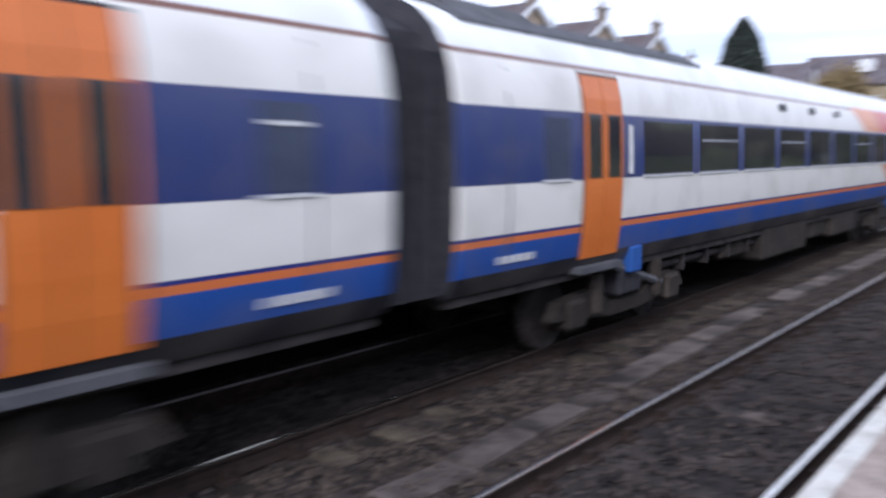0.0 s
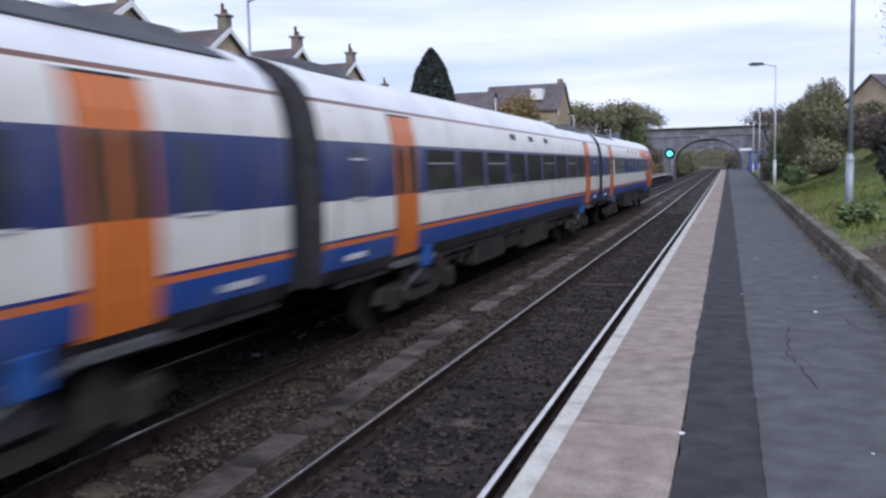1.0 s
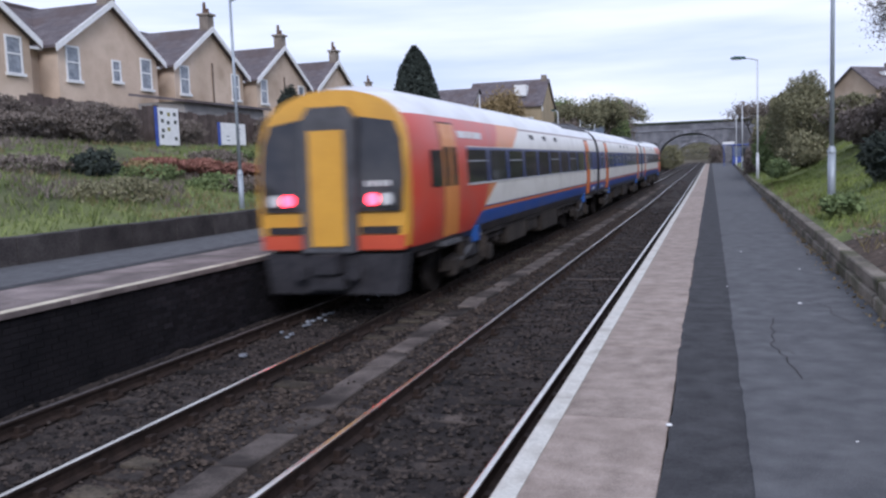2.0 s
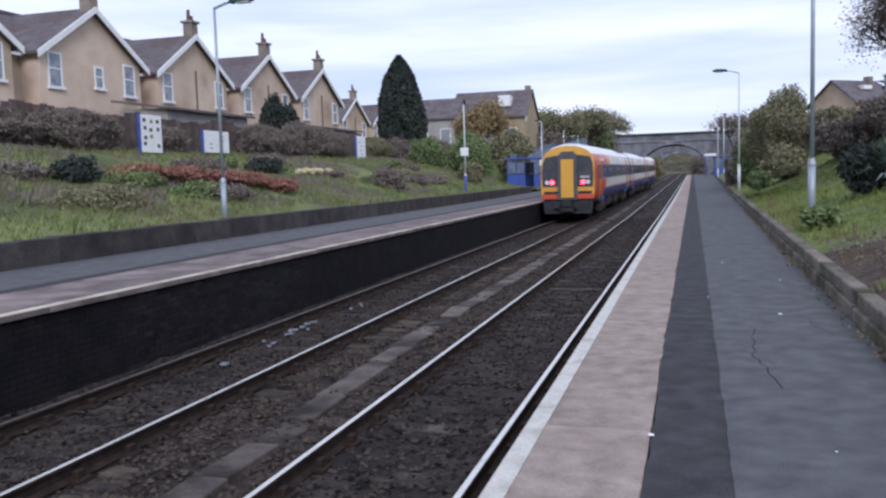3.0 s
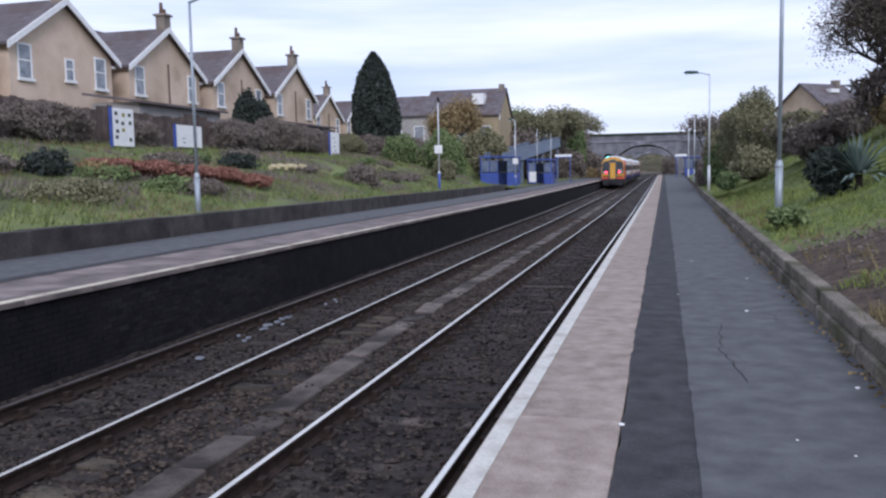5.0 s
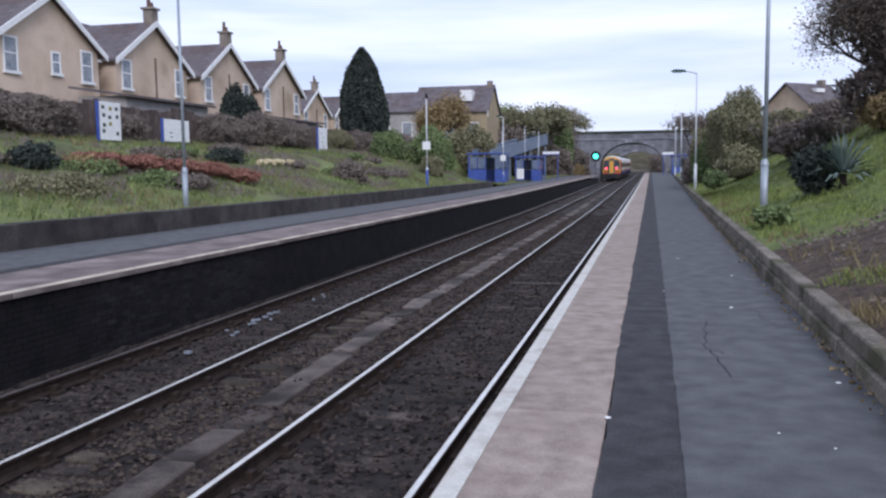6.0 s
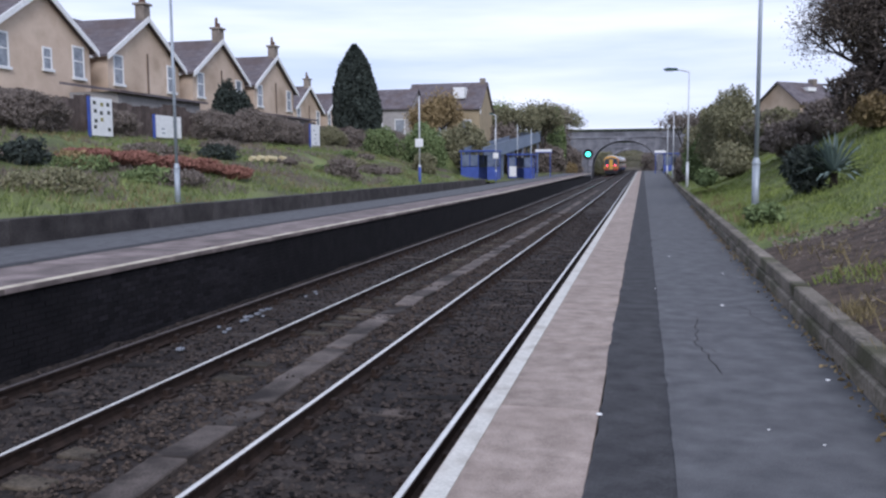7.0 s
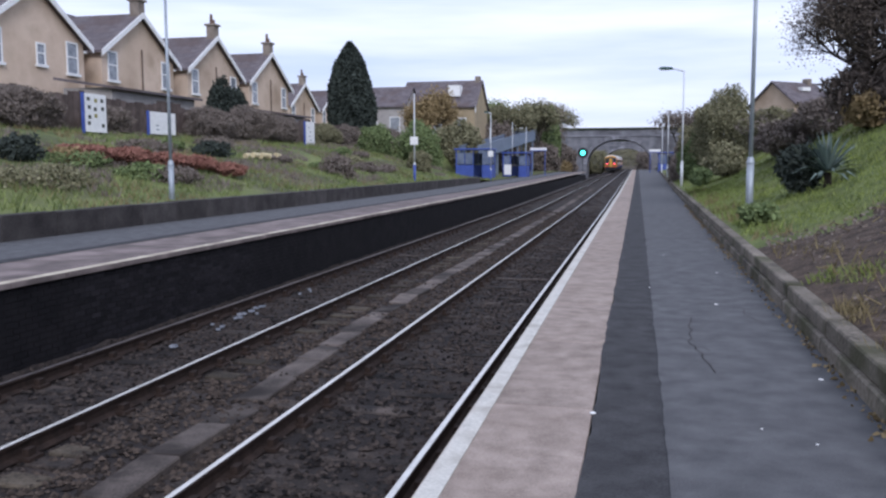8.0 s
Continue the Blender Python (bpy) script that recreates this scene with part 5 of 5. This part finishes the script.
# near bank: bushes, a spiky plant, a bare tree
bush("bush", "dark spiky evergreen bush on the grass bank", (4.2, 18.9, 1.28), (0.36, 0.45, 0.44), 2200, 0.1, M_LEAF_DARK, 120, 4.5)
spiky = thing("spiky_plant", "blue-grey spiky yucca with sword-shaped leaves on the grass bank", "plant", (4.68, 18.5, 0.86))
bm = bmesh.new()
for k in range(90):
    rs = random.Random(k)
    a, e = rs.uniform(0, math.tau), rs.uniform(-0.1, 1.35)
    d = Vector((math.cos(a) * math.cos(e), math.sin(a) * math.cos(e), math.sin(e)))
    s = d.cross(Vector((0, 0, 1))).normalized() * 0.035
    b0, l = Vector((0, 0, 0.36)) + d * 0.05, rs.uniform(0.55, 0.92)
    m0 = b0 + d * l * 0.6
    t0 = b0 + d * l + Vector((0, 0, -0.14 * math.cos(e)))
    v = [bm.verts.new(p) for p in (b0 - s * 0.6, b0 + s * 0.6, m0 + s, t0, m0 - s, m0 + Vector((0, 0, -0.015)))]
    bm.faces.new((v[0], v[1], v[2], v[5]))
    bm.faces.new((v[0], v[5], v[4]))
    bm.faces.new((v[5], v[2], v[3]))
    bm.faces.new((v[5], v[3], v[4]))
part("leaves", bm, M_LEAF_GREY, spiky)
bm = bmesh.new()
tube(bm, (0, 0, -0.3), (0, 0, 0.35), 0.09, 0.07, 8)
part("stem", bm, M_BARK, spiky)
for name, label, at, r, n, size, mat, seed, extra in (
    ("bush", "large dull olive bush on the near bank", (5.6, 50, 3.2), (1.7, 3.0, 2.4), 22000, 0.1, M_LEAF_OLIVE, 121, None),
    ("bush", "tall brown-green bush on the near bank", (7.3, 44, 3.0), (1.5, 2.6, 1.05), 16000, 0.1, M_LEAF_OLIVE, 122, (M_LEAF_BROWN, 3000)),
    ("bush", "dark green bush near the platform", (4.2, 53, 1.6), (0.9, 2.4, 1.4), 6000, 0.12, M_LEAF_GREEN, 123, None),
    ("bush", "brown bush with pale flower heads on the bank", (4.6, 38.5, 1.5), (0.9, 1.6, 0.75), 4600, 0.09, M_LEAF_OLIVE, 124, (M_PETAL, 160)),
    ("bush", "brown scrub on the near bank", (6.2, 33, 2.3), (1.1, 2.2, 0.7), 6000, 0.1, M_LEAF_BROWN, 125, None),
    ("bush", "dark brown scrub on the near bank", (7.2, 31, 2.9), (1.3, 1.8, 0.75), 7000, 0.09, M_LEAF_BROWN, 126, None),
    ("bush", "low green scrub behind the kerb", (3.25, 34, 0.9), (0.4, 1.8, 0.35), 2600, 0.08, M_LEAF_GREEN, 127, None),
    ("bush", "brown scrub behind the platform kerb", (3.6, 58, 1.0), (0.7, 3.0, 1.1), 3600, 0.12, M_LEAF_BROWN, 128, None),
    ("bush", "golden-leaved shrub beneath a bare tree", (6.75, 24.2, 2.8), (0.6, 0.8, 0.5), 2600, 0.08, M_LEAF_GOLD, 129, None),
    ("bush", "leafy green tuft by the lamp post", (3.0, 15.8, 0.5), (0.3, 0.4, 0.2), 900, 0.09, M_LEAF_GREEN, 130, None),
    ("bush", "tall olive bush behind the near platform", (5.4, 66, 2.6), (1.6, 4.0, 2.2), 7000, 0.18, M_LEAF_OLIVE, 131, None),
    ("bush", "brown hedge behind the near platform", (5.4, 82, 2.0), (1.2, 6.0, 1.8), 7000, 0.2, M_LEAF_BROWN, 132, None),
):
    bush(name, label, at, r, n, size, mat, seed, 1.8, "bush", "", extra)
tree("bare_tree", "bare brown tree leaning over the near bank", (7.8, 25.0, 2.8), 1.3, 0.09, 6, 6, M_LEAF_TREE, 7, 0.035, 0.2, (-0.85, -0.05, 0.85))
tree("bare_tree", "dense dark bare tree above the near bank", (8.5, 24.4, 3.2), 1.3, 0.13, 6, 11, M_LEAF_TREE, 12, 0.05, 0.25, (-0.25, 0, 1))
tree("bare_tree", "bare brown tree behind the near bank", (8.6, 26.4, 3.3), 1.5, 0.11, 6, 17, M_LEAF_TREE, 9, 0.04, 0.28, (-0.7, 0, 0.95))
M_TWIG = island_surface("bare_twig", (0.045, 0.037, 0.033), (0.13, 0.108, 0.094))
for at, r, n, seed in (((7.3, 24.6, 4.7), (1.15, 1.0, 1.5), 4200, 140), ((6.5, 24.6, 3.3), (0.8, 0.8, 0.6), 1600, 141), ((7.7, 24.0, 3.2), (1.0, 0.9, 0.9), 2600, 142), ((7.9, 24.4, 6.3), (1.1, 1.0, 1.2), 3000, 143)):
    bush("bare_shrub", "tangle of fine bare twigs above the near bank", at, r, n, 0.06, M_TWIG, seed, 7.0, "shrub", "bare shrubs on the near bank")


def blades(name, spots, height, width, material, label):
    """Grass: three bent blades to a tuft, joined into one sheet of stuff."""
    n = len(spots)
    c = np.repeat(np.asarray(spots), 3, 0) + RNG.normal(size=(3 * n, 3)) * [0.05, 0.05, 0.0]
    a = RNG.uniform(0, math.tau, 3 * n)
    h = height * RNG.uniform(0.4, 1.3, 3 * n)
    s = np.stack([np.cos(a), np.sin(a), 0 * a], 1) * width
    lean = np.stack([np.cos(a * 3.1), np.sin(a * 3.1), 0 * a], 1) * (h * 0.55)[:, None]
    up = np.stack([0 * a, 0 * a, h], 1)
    v = np.stack([c - s, c + s, c + up + lean], 1).reshape(-1, 3)
    me = bpy.data.meshes.new(name)
    me.from_pydata(v.tolist(), [], np.arange(9 * n).reshape(-1, 3).tolist())
    me.materials.append(material)
    return tagged(new(name, me), label, "grass", kind="stuff")


def scatter(n, height, x0, x1, y0, y1, seed, keep):
    rs = np.random.RandomState(seed)
    out = []
    while len(out) < n:
        x, y = rs.uniform(x0, x1), rs.uniform(y0, y1)
        if keep(x, y):
            out.append((x, y, height(x, y) - 0.02))
    return out


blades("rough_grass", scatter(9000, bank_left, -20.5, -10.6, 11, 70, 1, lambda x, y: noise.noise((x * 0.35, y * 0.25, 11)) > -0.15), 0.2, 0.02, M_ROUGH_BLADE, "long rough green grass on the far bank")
blades("dead_grass", scatter(3500, bank_left, -20.5, -10.6, 11, 70, 2, lambda x, y: noise.noise((x * 0.3, y * 0.25, 21)) > 0.05), 0.18, 0.016, M_STRAW, "straw-coloured dead grass on the far bank")
blades("rough_weed", scatter(5000, bank_left, -20.5, -11.5, 11, 60, 3, lambda x, y: noise.noise((x * 0.4, y * 0.3, 31)) > 0.1), 0.2, 0.022, M_LEAF_BROWN, "dull brown weeds on the far bank")


def near_rel(x, y):
    return x - kerb_x(y)


def is_soil(x, y):
    return -5.5 < y < 14.5 - 1.2 * near_rel(x, y) + 1.5 * noise.noise((x, y * 0.6, 4))


blades("short_grass", scatter(26000, bank_right, 2.0, 10, -4, 40, 4, lambda x, y: near_rel(x, y) > 0.3 and not is_soil(x, y)), 0.075, 0.011, M_BLADE, "short bright green grass on the near bank")
blades("tall_grass", scatter(2600, bank_right, 2.4, 9, 14, 60, 5, lambda x, y: near_rel(x, y) > 0.3 and noise.noise((x, y * 0.4, 2)) > 0.0), 0.17, 0.012, M_BLADE, "taller green grass on the near bank")
blades("soil_grass", scatter(900, bank_right, 2.3, 4.2, 3, 9, 8, lambda x, y: 0.25 < near_rel(x, y) < 1.5 and noise.noise((x * 1.5, y * 0.9, 16)) > 0.12), 0.12, 0.012, M_BLADE, "sparse grass tufts sprouting from the bare soil")
blades("dry_weed", scatter(200, bank_right, 2.3, 6, 5, 34, 6, lambda x, y: 0.22 < near_rel(x, y) < 0.8 and noise.noise((x * 1.2, y * 0.7, 6)) > 0.1), 0.2, 0.012, M_STRAW, "straw and dry weeds along the kerb")
sheet("soil_patch", [0.14 + 0.22 * k for k in range(14)], [-8 + 0.4 * k for k in range(56)], lambda x, y: bank_right(x, y) + 0.05 + 0.03 * noise.noise((x * 5, y * 5, 3)) - 0.12 * step01(y + 0.8 * noise.noise((x * 2, y, 5)), 11.5, 13.5) - 0.14 * (1 - step01(y + 0.8 * noise.noise((x * 2, y, 9)), -7.5, -4)) - 0.1 * step01(near_rel(x, y), 2.2, 2.9), M_SOIL, kerb_x, label="bare brown soil strewn with twigs behind the kerb", category="soil", kind="structure")
twigs = bmesh.new()
for k in range(260):
    rs = random.Random(900 + k)
    y = rs.uniform(-4, 13)
    x = kerb_x(y) + rs.uniform(0.3, 3.0)
    z = bank_right(x, y) + 0.05
    a, l = rs.uniform(0, math.tau), rs.uniform(0.06, 0.3)
    tube(twigs, (x, y, z), (x + l * math.cos(a), y + l * math.sin(a), z + rs.uniform(-0.02, 0.08)), 0.007, 0.004, 4)
tagged(linked("twigs", twigs, M_STRAW), "dry twigs scattered on the soil", "twigs", kind="stuff")
blades("straw_tuft", scatter(420, bank_right, 2.3, 3.4, 3.6, 7.0, 18, lambda x, y: 0.16 < near_rel(x, y) < 0.75 and noise.noise((x * 1.6, y * 1.1, 26)) > -0.05), 0.15, 0.007, M_STRAW, "dry straw-coloured tufts drooping over the kerb")
cl = np.array(scatter(3600, bank_right, 2.3, 5.2, -4, 13, 9, lambda x, y: 0.28 < near_rel(x, y) < 2.9)) + [0, 0, 0.06]
tagged(cloud_mesh("fallen_leaves", cl, 0.05, M_LEAF_BROWN, None, 1.4), "brown fallen leaves on the soil", "leaves", kind="stuff")

# ---- track details ----
M_SLEEPER_END = surface("sleeper_end", (0.022, 0.018, 0.014), (0.085, 0.07, 0.053), 5, grain=30, bump=0.4, vary=0.45)
track = thing("track", "double track of dark wooden sleepers", "railway track", kind="structure")
sleeper_mesh = bmesh.new()
box(sleeper_mesh, -1.3, 1.3, -0.125, 0.125, -0.12, 0.0)
bmesh.ops.bevel(sleeper_mesh, geom=sleeper_mesh.edges[:], offset=0.012, segments=1, affect="EDGES")
one = part("sleeper", sleeper_mesh, M_SLEEPER, track)
one.location = (-1.4965, 0.4, RAIL_Z - 0.165)
for side, cx in ((0, -1.4965), (1, -4.9005)):
    for k in range(-38, 140):
        if side == 0 and k == 0:
            continue
        o = new("sleeper", one.data)
        o.parent = track
        o.location, o.rotation_euler = (cx + 0.03 * math.sin(k * 2.7 + side), 0.4 + 0.68 * k, RAIL_Z - 0.165 - 0.008 * abs(math.sin(k * 5.1)) + rise(0.4 + 0.68 * k)), (0, 0, 0.012 * math.sin(k * 3.3 + side))
ends = None
for k in range(40):
    rs = random.Random(300 + k)
    if rs.random() < 0.35:
        continue
    if ends is None:
        ends = part("sleeper_end", bevelled(-0.19, 0.19, -0.12, 0.12, -0.1, 0.0, 0.015), M_SLEEPER_END, track, "pale worn end of a sleeper")
        o = ends
    else:
        o = new("sleeper_end", ends.data)
        o.parent = track
        o["label"] = "pale worn end of a sleeper"
    o.location, o.rotation_euler = (-3.78 + rs.uniform(-0.05, 0.05), 4.7 + 0.68 * k + rs.uniform(-0.03, 0.03), RAIL_Z - 0.14), (rs.uniform(-0.04, 0.04), 0.03, rs.uniform(-0.06, 0.06))
chair = bmesh.new()
box(chair, -0.16, 0.16, -0.09, 0.09, 0.0, 0.035)
box(chair, -0.12, -0.06, -0.05, 0.05, 0.03, 0.1)
box(chair, 0.06, 0.12, -0.05, 0.05, 0.03, 0.1)
chair = part("rail_chair", chair, M_RUST, track, "rusty cast rail chair")
chair.location = (RAILS[0], 0.4, RAIL_Z - 0.165)
for x in RAILS:
    for k in range(-12, 45):
        if x == RAILS[0] and k == 0:
            continue
        o = new("rail_chair", chair.data)
        o.parent = track
        o.location = (x, 0.4 + 0.68 * k, RAIL_Z - 0.165)

# trough of concrete lids between the tracks
trough = thing("cable_trough", "line of worn concrete cable trough lids between the tracks", "cable trough", (-3.2, 0, BED), kind="structure")
lid = part("lid", bevelled(-0.17, 0.17, -0.44, 0.44, -0.05, 0.05, 0.012), M_TROUGH, trough)
lid.location = (0.33, 2.0, 0.0)
for k in list(range(-28, 0)) + list(range(1, 90)):
    o = new("lid", lid.data)
    o.parent = trough
    o.location = (curve_line([(0, 0.34), (6, 0.3), (8, 0.2), (11.5, 0.02), (15, -0.03), (20, 0.0)], 2.0 + 0.9 * k) + 0.05 * noise.noise((k * 0.37, 0, 0)), 2.0 + 0.9 * k, -0.005 + 0.05 * noise.noise((k * 0.9, 3, 0)) + rise(2.0 + 0.9 * k))
    o.rotation_euler = (0.03 * math.sin(k * 1.9), 0.05 * math.sin(k * 2.3), 0.03 * math.sin(k * 3.7))


def stones(n, x0, x1, y0, y1, size, seed, material=M_STONE):
    rs = np.random.RandomState(seed)
    p = np.stack([rs.uniform(x0, x1, n), y0 + (y1 - y0) * rs.uniform(0, 1, n) ** 1.5, np.zeros(n)], 1)
    p[:, 2] = [bed_height(x, y) + 0.008 for x, y, _ in p]
    base = np.array([(1, 0, 0), (0, 1, 0), (-1, 0, 0), (0, -1, 0), (0, 0, 1), (0, 0, -1)], float)
    k = size * rs.uniform(0.5, 1.3, (n, 1, 1)) * rs.uniform(0.6, 1.2, (n, 6, 1))
    a = rs.uniform(0, math.tau, n)
    rot = np.stack([np.stack([np.cos(a), -np.sin(a), 0 * a], 1), np.stack([np.sin(a), np.cos(a), 0 * a], 1), np.stack([0 * a, 0 * a, 1 + 0 * a], 1)], 1)
    v = np.einsum("nij,nkj->nki", rot, base[None] * k) * [1, 1, 0.7] + p[:, None, :]
    f = np.array([(0, 1, 4), (1, 2, 4), (2, 3, 4), (3, 0, 4), (1, 0, 5), (2, 1, 5), (3, 2, 5), (0, 3, 5)])
    faces = (np.arange(n)[:, None, None] * 6 + f[None]).reshape(-1, 3)
    me = bpy.data.meshes.new("ballast_stones")
    me.from_pydata(v.reshape(-1, 3).tolist(), [], faces.tolist())
    me.materials.append(material)
    return tagged(new("ballast_stones", me), "loose dark ballast stones between and around the sleepers", "ballast", kind="stuff")


stones(16000, -6.3, -3.95, 2.0, 45, 0.034, 1)
stones(17000, -2.4, -0.05, 2.0, 45, 0.034, 2)
stones(9000, -6.3, -0.05, 2.2, -25, 0.045, 4)
stones(14000, -3.95, -2.4, 2.0, 45, 0.036, 3, M_STONE_BROWN)
paper = thing("litter", "scraps of white litter between the far rails", "litter", (-4.9, 0, BED + 0.05), kind="stuff")
bm = bmesh.new()
for k in range(16):
    rs = random.Random(70 + k)
    x, y = rs.uniform(-0.55, -0.2), 10.5 + rs.uniform(-1.2, 5.0)
    box(bm, x, x + rs.uniform(0.03, 0.09), y, y + rs.uniform(0.03, 0.1), 0.0, 0.03)
part("scrap", bm, M_PANE, paper)

# ---- platform pieces ----
def slab_row(parent, x0, x1, y0, y1, step, z, mat, name="coping_slab", top=0.07):
    me = None
    k = 0
    y = y0
    while y < y1:
        if me is None:
            o = part(name, bevelled(x0, x1, 0.003, step - 0.003, -top, 0.0, 0.006), mat, parent)
            me = o.data
        else:
            o = new(name, me)
            o.parent = parent
        o.location = (0, y, z + rise(y) + 0.0015 * math.sin(k * 2.1))
        y, k = y + step, k + 1


slab_row(near_platform, 0.0, 0.675, -26.5, END_NEAR - 1, 1.83, 0.0, M_SLAB)
slab_row(far_platform, -7.9, FAR_EDGE, -26.0, END_FAR - 1, 1.22, 0.0, M_SLAB_FAR)
for nm, x0, x1, y1, lab, mat in (("white_line", 0.012, 0.115, END_NEAR - 1, "worn white line painted along the platform edge", M_WHITE_LINE), ("white_line_far", FAR_EDGE - 0.16, FAR_EDGE - 0.008, END_FAR - 1, "worn cream line along the opposite platform edge", M_CREAM_LINE)):
    bm = boxes((x0, x1, -26.0, y1, 0.0, 0.0065))
    long_grade(bm)
    tagged(linked(nm, bm, mat), lab, "line marking", kind="structure")
kerb = thing("kerb", "low weathered concrete kerb wall behind the platform", "kerb", kind="structure")
for nm, x0, x1, z0, z1 in (("plinth", -0.04, 0.15, -0.05, 0.125), ("kerb_block", -0.005, 0.15, 0.125, 0.255)):
    me = None
    for k in range(96):
        if me is None:
            o = part(nm, bevelled(x0, x1, 0.004, 1.796, z0, z1, 0.012), M_KERB, kerb)
            me = o.data
        else:
            o = new(nm, me)
            o.parent = kerb
        y = -26 + 1.8 * k
        o.location, o.rotation_euler = (kerb_x(y), y, rise(y) + 0.004 * math.sin(k * 1.7)), (0, 0, -0.0135)
wall = thing("retaining_wall", "low dark retaining wall behind the opposite platform", "wall", kind="structure")
me = None
for k in range(50):
    if me is None:
        o = part("wall_block", bevelled(FAR_WALL - 0.35, FAR_WALL, 0.004, 1.496, -0.1, 0.45, 0.012), M_WALL_DARK, wall)
        me = o.data
    else:
        o = new("wall_block", me)
        o.parent = wall
    o.location = (0, -14 + 1.5 * k, 0.03 + 0.006 * math.sin(k * 2.9))
# near-black brick courses on the far platform face
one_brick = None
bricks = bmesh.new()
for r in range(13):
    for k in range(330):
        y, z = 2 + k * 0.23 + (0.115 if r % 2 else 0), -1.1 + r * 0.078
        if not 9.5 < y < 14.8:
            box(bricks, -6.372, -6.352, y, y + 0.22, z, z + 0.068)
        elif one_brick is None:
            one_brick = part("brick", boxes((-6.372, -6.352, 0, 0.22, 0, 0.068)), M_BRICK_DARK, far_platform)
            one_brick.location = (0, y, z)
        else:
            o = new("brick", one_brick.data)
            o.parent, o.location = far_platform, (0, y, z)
tagged(linked("brickwork", bricks, M_BRICK_DARK), "courses of near-black brick on the platform face", "brickwork", kind="stuff")
# cracks and scraps on the asphalt
def ribbon(name, points, w, mat, z, label):
    bm = bmesh.new()
    for (xa, ya), (xb, yb) in zip(points, points[1:]):
        d = Vector((xb - xa, yb - ya, 0)).normalized()
        s = Vector((-d.y, d.x, 0)) * w / 2
        bm.faces.new([bm.verts.new((x + k * s.x, y + k * s.y, z)) for x, y, k in ((xa, ya, -1), (xb, yb, -1), (xb, yb, 1), (xa, ya, 1))])
    return tagged(linked(name, bm, mat), label, "crack", kind="structure")


ribbon("crack", [(1.39, 7.65), (1.37, 7.4), (1.34, 7.25), (1.36, 7.05), (1.325, 6.9), (1.34, 6.72), (1.30, 6.6), (1.315, 6.48), (1.345, 6.4), (1.34, 6.28), (1.38, 6.19), (1.37, 6.0), (1.40, 5.85), (1.42, 5.58)], 0.008, M_BLACK, 0.011, "thin dark crack in the asphalt")
ribbon("crack", [(1.345, 6.4), (1.41, 6.36), (1.44, 6.27)], 0.006, M_BLACK, 0.011, "thin dark crack in the asphalt")
ribbon("crack", [(1.75, 8.6), (1.9, 8.2), (1.87, 7.9), (1.98, 7.5)], 0.006, M_BLACK, 0.011, "thin dark crack in the asphalt")
rs = random.Random(5)
for x, y, r in [(0.68, 4.5, 0.02), (1.67, 8.45, 0.02), (2.06, 5.55, 0.018), (1.55, 4.4, 0.008), (1.78, 4.2, 0.008), (1.05, 9.5, 0.01), (1.9, 11, 0.012), (1.3, 13, 0.012)]:
    bm = bmesh.new()
    bmesh.ops.create_icosphere(bm, subdivisions=1, radius=r)
    for v in bm.verts:
        v.co.z *= 0.4
    o = linked("gum_spot", bm, M_WHITE)
    o.location = (x, y, 0.01)
    tagged(o, "small pale scrap trodden into the platform", "litter", "platform scraps")
edge_leaves = np.array([(kerb_x(y) - abs(rs.gauss(0, 0.07)) - 0.02, y, 0.015) for y in [rs.uniform(3, 30) for _ in range(800)]])
tagged(cloud_mesh("kerb_leaves", edge_leaves, 0.03, M_LEAF_GOLD, None, 1.4), "dead leaves gathered along the kerb", "leaves", kind="stuff")


# ---- what moves ----
def motions():
    rows = [(0.0, -40.9), (0.5, -27.8), (1.0, -14.6), (1.5, -1.3), (2.2, 17.9), (2.8, 35.0), (3.5, 55.9), (4.0, 71.0), (4.5, 86.0), (5.0, 101.0), (6.5, 146.0), (7.5, 176.0), (8.0, 191.0)]
    walk(train, [(t, pose(TRACK_X, y, RAIL_Z + rise(y), math.degrees(math.atan2(rise(y + 3 * CAR) - rise(y), 3 * CAR)))) for t, y in rows])


motions()
